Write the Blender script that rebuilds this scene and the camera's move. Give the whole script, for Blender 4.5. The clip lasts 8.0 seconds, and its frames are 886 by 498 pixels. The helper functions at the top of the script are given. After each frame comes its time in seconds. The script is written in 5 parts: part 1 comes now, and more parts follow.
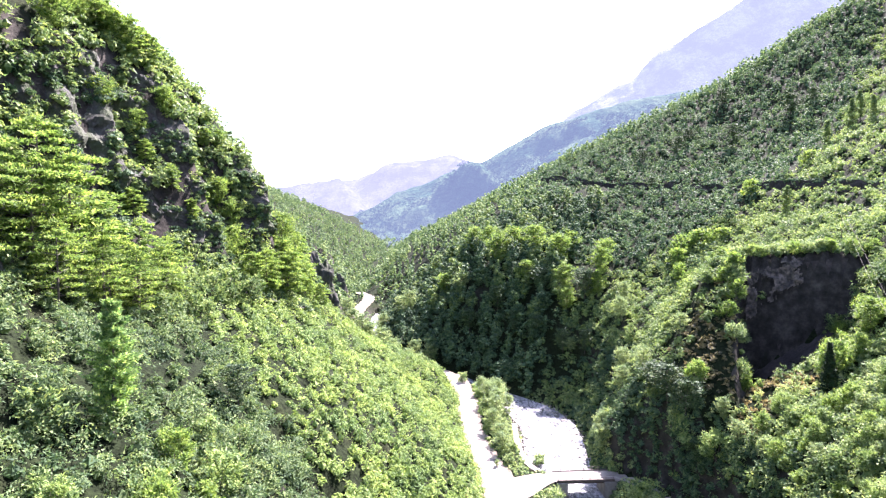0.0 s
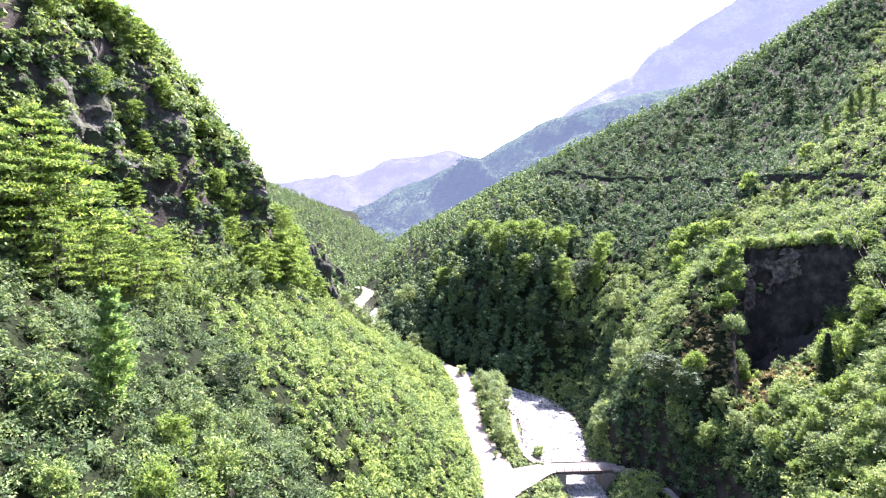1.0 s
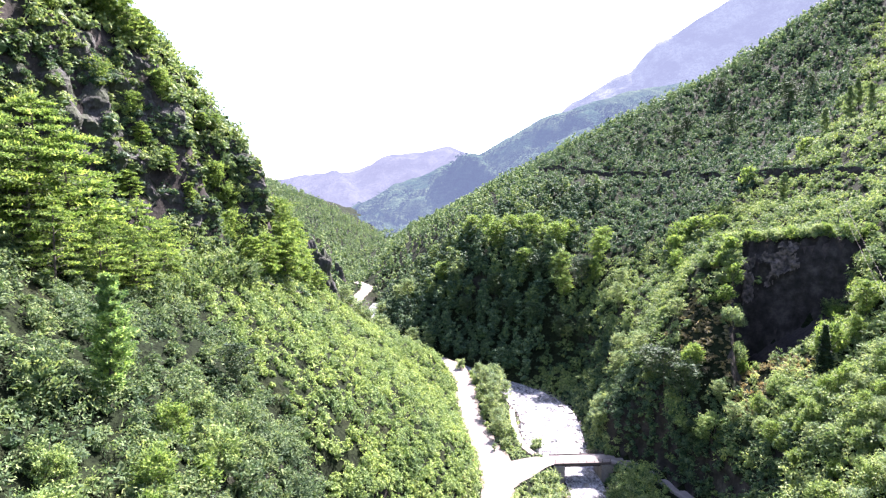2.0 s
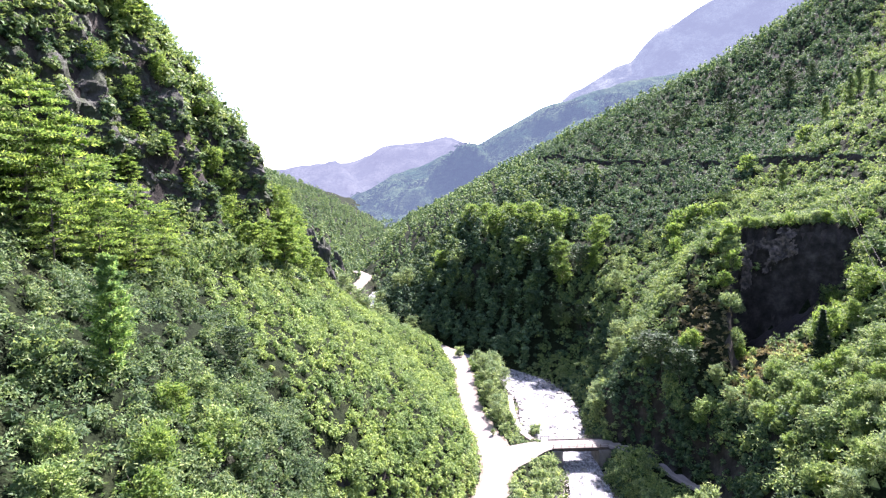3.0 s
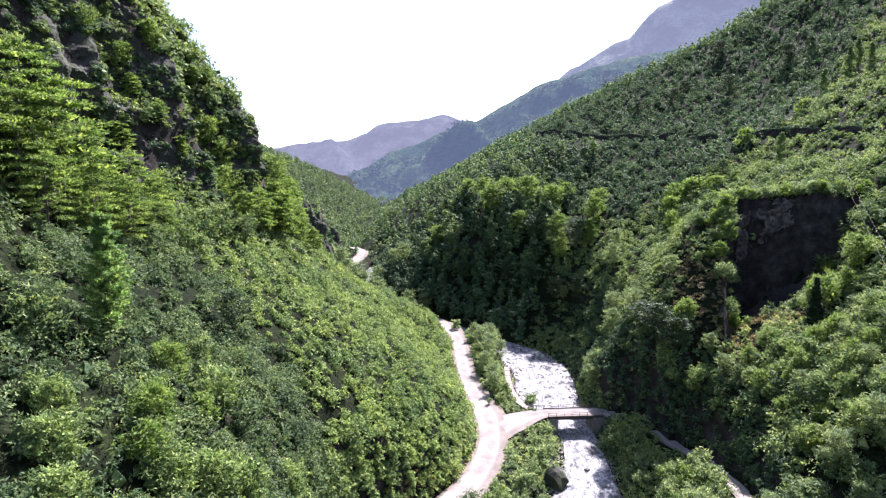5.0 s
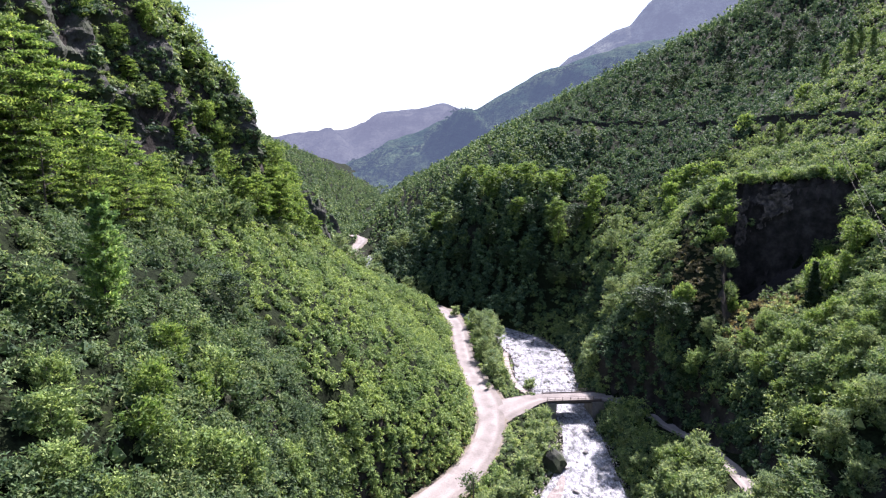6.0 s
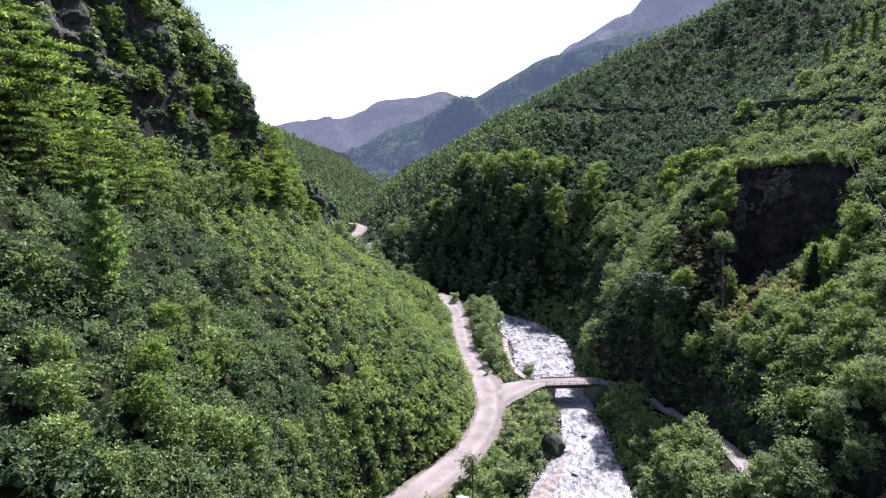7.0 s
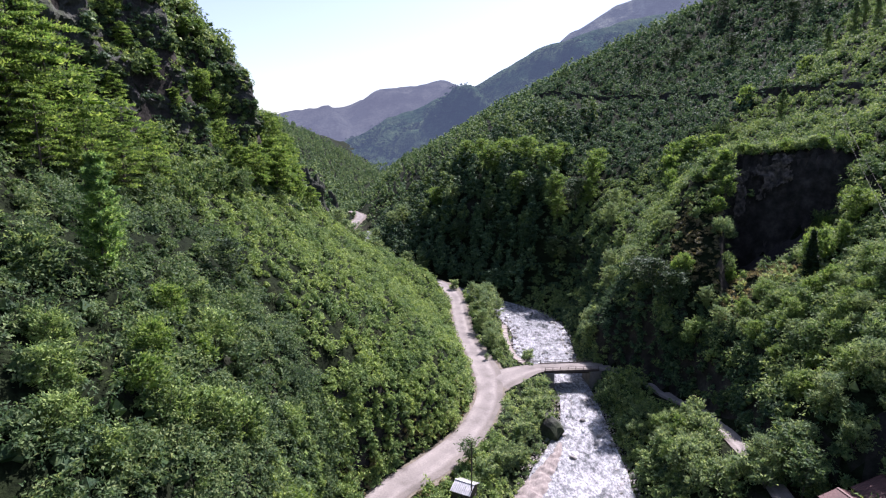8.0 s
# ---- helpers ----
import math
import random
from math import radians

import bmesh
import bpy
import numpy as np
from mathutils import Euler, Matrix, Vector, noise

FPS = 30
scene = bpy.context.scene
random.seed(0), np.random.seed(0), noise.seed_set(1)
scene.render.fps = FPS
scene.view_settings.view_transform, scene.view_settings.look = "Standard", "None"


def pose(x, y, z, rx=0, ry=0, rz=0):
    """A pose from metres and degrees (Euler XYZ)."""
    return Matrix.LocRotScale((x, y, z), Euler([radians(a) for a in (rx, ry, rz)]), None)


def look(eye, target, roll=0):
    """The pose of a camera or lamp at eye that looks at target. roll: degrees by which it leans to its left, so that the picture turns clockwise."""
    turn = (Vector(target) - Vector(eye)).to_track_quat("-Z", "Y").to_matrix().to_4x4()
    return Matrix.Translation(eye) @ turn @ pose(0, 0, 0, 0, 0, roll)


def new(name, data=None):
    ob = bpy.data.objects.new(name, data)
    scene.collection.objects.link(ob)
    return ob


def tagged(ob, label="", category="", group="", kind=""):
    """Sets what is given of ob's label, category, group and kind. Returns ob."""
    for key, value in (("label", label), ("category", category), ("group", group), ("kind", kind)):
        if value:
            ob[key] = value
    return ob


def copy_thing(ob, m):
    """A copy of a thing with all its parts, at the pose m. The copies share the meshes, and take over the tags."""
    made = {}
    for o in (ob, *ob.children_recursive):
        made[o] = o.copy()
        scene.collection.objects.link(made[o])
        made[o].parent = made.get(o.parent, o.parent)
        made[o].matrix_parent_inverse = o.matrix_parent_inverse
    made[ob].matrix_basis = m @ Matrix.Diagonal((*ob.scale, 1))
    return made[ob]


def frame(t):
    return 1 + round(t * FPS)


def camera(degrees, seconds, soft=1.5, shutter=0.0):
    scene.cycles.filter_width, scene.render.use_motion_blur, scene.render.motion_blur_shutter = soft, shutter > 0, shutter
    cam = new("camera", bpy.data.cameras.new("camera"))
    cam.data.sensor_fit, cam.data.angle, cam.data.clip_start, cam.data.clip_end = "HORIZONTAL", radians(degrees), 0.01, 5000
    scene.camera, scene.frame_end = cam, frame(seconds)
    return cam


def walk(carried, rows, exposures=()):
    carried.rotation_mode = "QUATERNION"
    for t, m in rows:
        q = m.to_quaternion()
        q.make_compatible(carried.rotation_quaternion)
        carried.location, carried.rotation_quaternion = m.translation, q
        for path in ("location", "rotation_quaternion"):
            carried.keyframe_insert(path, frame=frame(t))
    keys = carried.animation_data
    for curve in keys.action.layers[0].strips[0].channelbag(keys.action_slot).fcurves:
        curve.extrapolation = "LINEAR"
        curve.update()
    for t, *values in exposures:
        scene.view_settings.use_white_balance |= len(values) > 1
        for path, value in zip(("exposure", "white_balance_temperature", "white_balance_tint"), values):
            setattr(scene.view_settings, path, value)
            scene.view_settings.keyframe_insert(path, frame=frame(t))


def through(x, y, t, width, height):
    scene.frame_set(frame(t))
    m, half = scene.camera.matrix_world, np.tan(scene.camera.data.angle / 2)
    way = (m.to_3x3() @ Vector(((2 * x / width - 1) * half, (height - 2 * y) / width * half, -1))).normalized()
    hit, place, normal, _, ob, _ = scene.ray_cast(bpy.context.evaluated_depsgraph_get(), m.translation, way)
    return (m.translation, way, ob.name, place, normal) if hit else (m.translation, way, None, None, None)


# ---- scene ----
cam = camera(76.0, 8.0, 1.25)
METRES, EYE, TILT, LEAN, TURN = 8.5, 67.0, -4.0, 0.0, 0.0
ROWS = [
    (0.0, 0.0000, 0.0000, 0.0000, 0.00, 0.00, -0.00),
    (0.5, 0.0048, 0.0017, -0.0547, -0.05, -0.19, 0.01),
    (1.0, 0.0134, -0.0020, -0.1160, -0.08, -0.41, 0.01),
    (2.5, 0.0134, -0.0102, -0.3018, -0.25, -1.10, 0.02),
    (3.0, 0.0231, -0.0198, -0.3739, -0.28, -1.66, 0.02),
    (3.5, 0.0301, -0.0242, -0.4372, -0.35, -2.16, 0.04),
    (4.0, 0.0357, -0.0281, -0.5119, -0.45, -2.74, 0.05),
    (4.5, 0.0396, -0.0277, -0.5726, -0.52, -3.23, 0.05),
    (6.0, 0.0504, -0.0281, -0.7538, -0.65, -4.84, 0.12),
    (6.5, 0.0564, -0.0337, -0.8122, -0.68, -5.34, 0.14),
    (7.0, 0.0620, -0.0400, -0.8785, -0.68, -5.90, 0.17),
    (7.5, 0.0690, -0.0433, -0.9322, -0.70, -6.40, 0.17),
    (8.0, 0.0718, -0.0422, -0.9942, -0.72, -6.95, 0.18),
]
EXPOSURES = [(0.0, 2.98, 6250, 30), (1.0, 2.84, 6250, 30), (2.5, 2.6, 6200, 29), (3.5, 2.36, 6150, 28), (4.5, 2.03, 6100, 27), (6.0, 1.63, 6100, 26), (7.0, 1.38, 6000, 26), (8.0, 1.17, 6000, 26)]
walk(cam, [(t, pose(0, 0, EYE, TILT, LEAN, TURN) @ pose(METRES * x, METRES * y, METRES * z, 90 + pitch, roll, yaw)) for t, x, y, z, yaw, pitch, roll in ROWS], EXPOSURES)

# ---- light ----
SUN_AZIMUTH, SUN_HEIGHT = 33.0, 49.0
world = bpy.data.worlds.new("sky")
scene.world = world
world.use_nodes = True
wn = world.node_tree
sky = wn.nodes.new("ShaderNodeTexSky")
sky.sky_type, sky.sun_disc = "NISHITA", False
sky.sun_elevation, sky.sun_rotation = radians(SUN_HEIGHT), radians(SUN_AZIMUTH)
sky.air_density, sky.dust_density, sky.ozone_density = 1.0, 1.0, 1.0
pale = wn.nodes.new("ShaderNodeHueSaturation")
pale.inputs["Saturation"].default_value = 0.85
wn.links.new(sky.outputs[0], pale.inputs["Color"])
wn.links.new(pale.outputs[0], wn.nodes["Background"].inputs[0])
wn.nodes["Background"].inputs[1].default_value = 0.082
sun = new("sun", bpy.data.lights.new("sun", "SUN"))
sun.data.energy, sun.data.angle, sun.data.color = 5.0, radians(0.6), (1.0, 0.955, 0.9)
sa, sh = radians(SUN_AZIMUTH), radians(SUN_HEIGHT)
SUNWARD = Vector((math.sin(sa) * math.cos(sh), math.cos(sa) * math.cos(sh), math.sin(sh)))
sun.matrix_world = look(SUNWARD * 400 + Vector((0, 150, 0)), (0, 150, 0))


# ---- materials ----
def nodes_of(name):
    m = bpy.data.materials.new(name)
    m.use_nodes = True
    t = m.node_tree
    return m, t, t.nodes["Principled BSDF"], t.nodes["Material Output"]


def add(t, kind, **kw):
    n = t.nodes.new(kind)
    for k, v in kw.items():
        if k in n.inputs:
            n.inputs[k].default_value = v
    return n


def noise_at(t, scale, detail=4.0, rough=0.55, coords=None):
    n = add(t, "ShaderNodeTexNoise", Scale=scale, Detail=detail, Roughness=rough)
    c = coords or add(t, "ShaderNodeTexCoord").outputs["Object"]
    t.links.new(c, n.inputs["Vector"])
    return n


def ramp(t, fac, *stops):
    r = t.nodes.new("ShaderNodeValToRGB")
    el = r.color_ramp.elements
    while len(el) < len(stops):
        el.new(0.5)
    for e, (p, c) in zip(el, stops):
        e.position, e.color = p, (*c, 1)
    t.links.new(fac, r.inputs[0])
    return r


def mix(t, fac, a, b, blend="MIX"):
    n = t.nodes.new("ShaderNodeMix")
    n.data_type, n.blend_type = "RGBA", blend
    if hasattr(fac, "is_output"):
        t.links.new(fac, n.inputs[0])
    else:
        n.inputs[0].default_value = fac
    for sock, v in ((n.inputs[6], a), (n.inputs[7], b)):
        if hasattr(v, "is_output"):
            t.links.new(v, sock)
        else:
            sock.default_value = (*v, 1)
    return n.outputs[2]


def bump(t, bsdf, height, strength, distance):
    b = add(t, "ShaderNodeBump", Strength=strength, Distance=distance)
    t.links.new(height, b.inputs["Height"])
    t.links.new(b.outputs[0], bsdf.inputs["Normal"])


def leaf_material(name, dark, light, dry=(0.12, 0.1, 0.05), through=0.3, patch=0.12):
    """Foliage: a tint of its own for each leaf, larger drifts over the plants, light let through."""
    m, t, b, out = nodes_of(name)
    geo = add(t, "ShaderNodeNewGeometry")
    own = ramp(t, geo.outputs["Random Per Island"], (0.0, tuple(0.7 * d for d in dark)), (0.3, dark), (0.85, light), (1.0, tuple(0.7 * l + 0.3 * d for l, d in zip(light, dry))))
    big = noise_at(t, patch, 3.0)
    drift = ramp(t, big.outputs["Fac"], (0.35, (0.62, 0.7, 0.72)), (0.65, (1.2, 1.15, 0.95)))
    near = noise_at(t, 0.85, 2.0)
    plantwise = ramp(t, near.outputs["Fac"], (0.36, (0.62, 0.68, 0.72)), (0.62, (1.3, 1.25, 1.1)))
    col = mix(t, 1.0, mix(t, 1.0, own.outputs[0], drift.outputs[0], "MULTIPLY"), plantwise.outputs[0], "MULTIPLY")
    t.links.new(col, b.inputs["Base Color"])
    b.inputs["Roughness"].default_value = 0.66
    b.inputs["Specular IOR Level"].default_value = 0.2
    tr = add(t, "ShaderNodeBsdfTranslucent")
    warm = mix(t, 1.0, col, (1.35, 1.35, 1.0), "MULTIPLY")
    t.links.new(warm, tr.inputs[0])
    ms = add(t, "ShaderNodeMixShader", Fac=through)
    t.links.new(b.outputs[0], ms.inputs[1])
    t.links.new(tr.outputs[0], ms.inputs[2])
    t.links.new(ms.outputs[0], out.inputs[0])
    return m


def surface(name, stops, scale, fine, rough=0.9, relief=0.5, depth=0.05, metallic=0.0):
    """A plain worn surface: colour drifts at two scales, and relief."""
    m, t, b, out = nodes_of(name)
    a, f = noise_at(t, scale, 5.0), noise_at(t, fine, 6.0, 0.65)
    col = ramp(t, a.outputs["Fac"], *stops)
    grain = ramp(t, f.outputs["Fac"], (0.3, (0.72, 0.72, 0.72)), (0.7, (1.22, 1.2, 1.18)))
    t.links.new(mix(t, 1.0, col.outputs[0], grain.outputs[0], "MULTIPLY"), b.inputs["Base Color"])
    b.inputs["Roughness"].default_value, b.inputs["Metallic"].default_value = rough, metallic
    bump(t, b, f.outputs["Fac"], relief, depth)
    return m


def ground_material():
    """Soil and low growth on gentle ground, bare rock where it is steep; both near black, to paint in the shade
    between plants and on steep walls.
    """
    m, t, b, out = nodes_of("slope_ground")
    geo = add(t, "ShaderNodeNewGeometry")
    a, f = noise_at(t, 0.08, 5.0), noise_at(t, 1.3, 6.0, 0.65)
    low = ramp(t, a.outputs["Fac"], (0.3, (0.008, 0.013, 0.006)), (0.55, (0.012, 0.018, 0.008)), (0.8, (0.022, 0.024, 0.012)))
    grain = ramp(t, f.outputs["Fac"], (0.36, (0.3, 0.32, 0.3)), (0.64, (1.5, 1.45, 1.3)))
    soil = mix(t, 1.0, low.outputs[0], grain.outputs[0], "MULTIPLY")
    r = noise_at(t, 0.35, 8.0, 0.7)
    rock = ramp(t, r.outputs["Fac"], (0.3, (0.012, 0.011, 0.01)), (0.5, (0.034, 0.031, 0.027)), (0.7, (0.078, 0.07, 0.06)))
    xyz = add(t, "ShaderNodeSeparateXYZ")
    t.links.new(geo.outputs["True Normal"], xyz.inputs[0])
    steep = ramp(t, xyz.outputs[2], (0.34, (1, 1, 1)), (0.5, (0, 0, 0)))
    t.links.new(mix(t, steep.outputs[0], soil, rock.outputs[0]), b.inputs["Base Color"])
    b.inputs["Roughness"].default_value = 0.98
    b.inputs["Specular IOR Level"].default_value = 0.08
    bump(t, b, f.outputs["Fac"], 0.8, 0.4)
    return m


GROUND = ground_material()
def road_material():
    """Dusty worn surface: two paler wheel tracks, darker middle and edges, patches."""
    m, t, b, out = nodes_of("dusty_road")
    uv = add(t, "ShaderNodeUVMap")
    uv.uv_map = "course"
    xyz = add(t, "ShaderNodeSeparateXYZ")
    t.links.new(uv.outputs[0], xyz.inputs[0])
    a, f = noise_at(t, 0.22, 5.0), noise_at(t, 3.0, 6.0, 0.7)
    wander = add(t, "ShaderNodeMath")
    wander.operation = "MULTIPLY_ADD"
    t.links.new(a.outputs["Fac"], wander.inputs[0])
    wander.inputs[1].default_value = 0.35
    t.links.new(xyz.outputs[0], wander.inputs[2])
    track = ramp(t, wander.outputs[0], (0.12, (0.8, 0.78, 0.76)), (0.32, (1.08, 1.07, 1.06)), (0.52, (0.9, 0.89, 0.88)), (0.66, (0.86, 0.85, 0.84)), (0.86, (1.1, 1.09, 1.08)), (1.0, (0.7, 0.68, 0.65)))
    dust = ramp(t, a.outputs["Fac"], (0.32, (0.155, 0.138, 0.126)), (0.5, (0.225, 0.202, 0.186)), (0.68, (0.27, 0.243, 0.224)))
    grain = ramp(t, f.outputs["Fac"], (0.3, (0.75, 0.75, 0.75)), (0.7, (1.2, 1.19, 1.18)))
    c = mix(t, 1.0, mix(t, 1.0, dust.outputs[0], track.outputs[0], "MULTIPLY"), grain.outputs[0], "MULTIPLY")
    t.links.new(c, b.inputs["Base Color"])
    b.inputs["Roughness"].default_value = 0.93
    bump(t, b, f.outputs["Fac"], 0.4, 0.03)
    return m


ROAD = road_material()
CONCRETE = surface("concrete", ((0.3, (0.1, 0.095, 0.085)), (0.7, (0.23, 0.215, 0.195))), 0.6, 6.0, 0.9, 0.4, 0.02)
BARK = surface("bark", ((0.3, (0.05, 0.042, 0.034)), (0.7, (0.13, 0.11, 0.09))), 2.0, 9.0, 0.95, 0.8, 0.03)
ROCK = surface("grey_rock", ((0.3, (0.1, 0.095, 0.09)), (0.5, (0.21, 0.2, 0.185)), (0.72, (0.34, 0.32, 0.29))), 0.4, 3.0, 0.92, 0.9, 0.12)
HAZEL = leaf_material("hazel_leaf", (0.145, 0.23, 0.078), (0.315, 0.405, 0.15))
# Grey-green of its own, darkened further for the shade in the hollow.
SHADE_BUSH = leaf_material("shaded_bush_leaf", (0.066, 0.122, 0.056), (0.19, 0.255, 0.125), through=0.36)
# Grey-green, lightened in colour so that dim bank growth looks sunlit.
LIT_LEAF = leaf_material("lit_grey_green_leaf", (0.165, 0.24, 0.12), (0.36, 0.43, 0.225), through=0.42)
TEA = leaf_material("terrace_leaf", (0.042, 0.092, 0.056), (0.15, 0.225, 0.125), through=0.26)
FRESH = leaf_material("fresh_leaf", (0.115, 0.2, 0.05), (0.27, 0.36, 0.105), through=0.46)
# Paler and bluer leaf: distance haze is put into the colour.
HAZED_LEAF = leaf_material("hazed_wood_leaf", (0.085, 0.155, 0.08), (0.26, 0.35, 0.17))
WOOD_LEAF = leaf_material("wood_leaf", (0.11, 0.185, 0.076), (0.28, 0.355, 0.148))
DRY = leaf_material("dry_grass", (0.155, 0.13, 0.075), (0.33, 0.28, 0.165))
LONE_LEAF = leaf_material("column_tree_leaf", (0.125, 0.23, 0.08), (0.33, 0.46, 0.16), through=0.46)
DEEP_LEAF = leaf_material("deep_green_leaf", (0.034, 0.07, 0.036), (0.105, 0.155, 0.07), through=0.14)
DARK_LEAF = leaf_material("dark_leaf", (0.014, 0.035, 0.018), (0.03, 0.055, 0.026), through=0.1)


def water_material():
    """Broken white water: foam in streaks and sun sparkle painted as pale specks over clear grey-green water."""
    m, t, b, out = nodes_of("river_water")
    co = add(t, "ShaderNodeTexCoord").outputs["Object"]
    mp = add(t, "ShaderNodeMapping")
    mp.inputs["Scale"].default_value = (1.0, 0.55, 1.0)
    t.links.new(co, mp.inputs[0])
    w, f, g = noise_at(t, 2.6, 6.0, 0.7, mp.outputs[0]), noise_at(t, 0.16, 4.0, 0.6, co), noise_at(t, 0.9, 6.0, 0.7, mp.outputs[0])
    foam = ramp(t, f.outputs["Fac"], (0.38, (0.08, 0.08, 0.08)), (0.62, (1, 1, 1)))
    fine = ramp(t, g.outputs["Fac"], (0.43, (0, 0, 0)), (0.53, (1, 1, 1)))
    spark = ramp(t, w.outputs["Fac"], (0.42, (0.3, 0.3, 0.3)), (0.56, (1, 1, 1)))
    both = mix(t, 1.0, mix(t, 0.5, foam.outputs[0], fine.outputs[0]), spark.outputs[0], "MULTIPLY")
    t.links.new(mix(t, both, (0.04, 0.046, 0.047), (0.5, 0.5, 0.52)), b.inputs["Base Color"])
    b.inputs["Roughness"].default_value, b.inputs["IOR"].default_value = 0.16, 1.33
    bump(t, b, g.outputs["Fac"], 1.0, 0.45)
    return m


WATER = water_material()


# ---- building helpers ----
def mesh_object(name, verts, faces, material, parent=None, smooth=False):
    me = bpy.data.meshes.new(name)
    me.from_pydata([tuple(v) for v in verts], [], faces)
    me.materials.append(material)
    if smooth:
        me.polygons.foreach_set("use_smooth", [True] * len(me.polygons))
    ob = new(name, me)
    ob.parent = parent
    return ob


def part(name, bm, material, parent, label="", smooth=False):
    me = bpy.data.meshes.new(name)
    bm.to_mesh(me)
    bm.free()
    me.materials.append(material)
    if smooth:
        me.polygons.foreach_set("use_smooth", [True] * len(me.polygons))
    ob = new(name, me)
    ob.parent = parent
    return tagged(ob, label)


def quads_mesh(name, v, material):
    """One mesh of loose leaves from an array (n, corners, 3)."""
    n, k = len(v), v.shape[1]
    me = bpy.data.meshes.new(name)
    me.vertices.add(k * n)
    me.vertices.foreach_set("co", np.ascontiguousarray(v, np.float32).ravel())
    me.loops.add(k * n)
    me.loops.foreach_set("vertex_index", np.arange(k * n, dtype=np.int32))
    me.polygons.add(n)
    me.polygons.foreach_set("loop_start", np.arange(0, k * n, k, dtype=np.int32))
    me.polygons.foreach_set("loop_total", np.full(n, k, np.int32))
    me.update(calc_edges=True)
    me.materials.append(material)
    return me


def unit(a):
    return a / np.maximum(np.linalg.norm(a, axis=-1, keepdims=True), 1e-6)


def leaf_quads(centre, normal, size, rng, aspect=0.55, droop=0.25):
    """Folded, pointed sprays round each centre, facing each normal."""
    n = len(centre)
    along = unit(np.cross(normal, rng.normal(size=(n, 3))))
    side = np.cross(normal, along)
    length = (np.asarray(size) * rng.uniform(0.65, 1.3, n))[:, None]
    fold = normal * length * droop
    return np.stack([centre + along * length - fold, centre + side * length * aspect, centre - along * length * 0.8 - fold * 0.6, centre - side * length * aspect], 1)


def leaf_tris(centre, normal, size, rng, aspect=0.6, droop=0.2, way=None):
    """Plainer pointed sprays, for what stands far off."""
    n = len(centre)
    along = unit(np.cross(normal, rng.normal(size=(n, 3)))) if way is None else way
    side = np.cross(normal, along) if way is None else unit(np.cross(normal, along))
    length = (np.asarray(size) * rng.uniform(0.65, 1.3, n))[:, None]
    back = centre - along * length * 0.75 - normal * length * droop
    return np.stack([centre + along * length, back + side * length * aspect * 1.3, back - side * length * aspect * 1.3], 1)


BALL = np.array([[(math.cos(a), math.sin(a), 0), (math.cos(a + way * 1.5708), math.sin(a + way * 1.5708), 0), (0, 0, way)] for way in (1, -1) for a in (0, 1.5708, 3.1416, 4.7124)])


def inner_mass(centre, axes, rng):
    """The close foliage inside a plant, one uneven lump for each centre with its three axes (rows)."""
    spin = rng.uniform(0, 2 * np.pi, len(centre))
    c, s = np.cos(spin), np.sin(spin)
    turn = np.zeros((len(centre), 3, 3))
    turn[:, 0, 0], turn[:, 0, 1], turn[:, 1, 0], turn[:, 1, 1], turn[:, 2, 2] = c, -s, s, c, 1
    lump = np.einsum("tvi,nij->ntvj", BALL, turn)
    phase = rng.uniform(0, 6.3, (len(centre), 1, 1))
    lump = lump * (1 + 0.2 * np.sin(lump[..., 0] * 3 + phase) * np.cos(lump[..., 2] * 3 + 2 * phase))[..., None]
    return (centre[:, None, None] + np.einsum("ntvi,nij->ntvj", lump, axes)).reshape(-1, 3, 3)


# ---- the lie of the land ----
SECTIONS = {}


def section(y, *knots):
    SECTIONS[y] = knots


section(-300, (-600, 300), (-120, 110), (-50, 40), (-16, -6), (8, -14), (36, -14), (44, -5), (100, 55), (600, 300))
section(20, (-600, 320), (-140, 130), (-70, 78), (-45, 52), (-34, 38), (-22, 26), (-13, -2), (-6, -2.4), (8, -7), (12, -8), (36, -8), (41, 2), (46, 10.5), (62, 11.8), (68, 22), (90, 42), (130, 66), (600, 290))
section(50, (-600, 330), (-140, 130), (-70, 82), (-47, 54), (-38, 44), (-27, 37), (-19, 22), (-13, -2), (-6, -2.4), (8, -6), (12, -7.5), (36, -7.5), (41, 2), (46, 10.5), (62, 11.8), (66, 20), (76, 32), (90, 42), (130, 66), (600, 290))
section(75, (-600, 335), (-140, 135), (-72, 86), (-57, 58), (-48, 51), (-36, 43), (-25, 31), (-18, 14), (-13, -2), (-6, -2.2), (6, -3), (12, -7), (36, -7), (41, 0), (46, 8), (52.5, 9.3), (56, 17), (60, 23), (66, 28), (80, 36), (120, 58), (600, 290))
section(95, (-600, 340), (-160, 150), (-85, 114), (-69, 93), (-61, 69), (-52, 52), (-38, 43), (-27, 34), (-14, 20), (-7, 7), (-4, -1.5), (3.4, -1.5), (10, -3), (17, -6), (37, -6), (42, -2), (47, 3), (50.5, 6), (55.5, 6.2), (58, 13), (62, 21), (66, 26), (72, 30.5), (80, 36), (110, 53), (160, 75), (600, 290))
section(112, (-600, 340), (-160, 160), (-85, 117), (-69, 99), (-61, 78), (-53, 56), (-46, 49), (-34, 41), (-20, 29), (-4, 13), (5, 2), (7.6, -0.8), (12.5, -0.8), (18, -1.5), (25, -5.3), (38, -5.3), (44, -1), (51, 2.4), (56.3, 2.6), (58.3, 13), (62, 20), (68, 24), (80, 31), (100, 46), (140, 68), (600, 290))
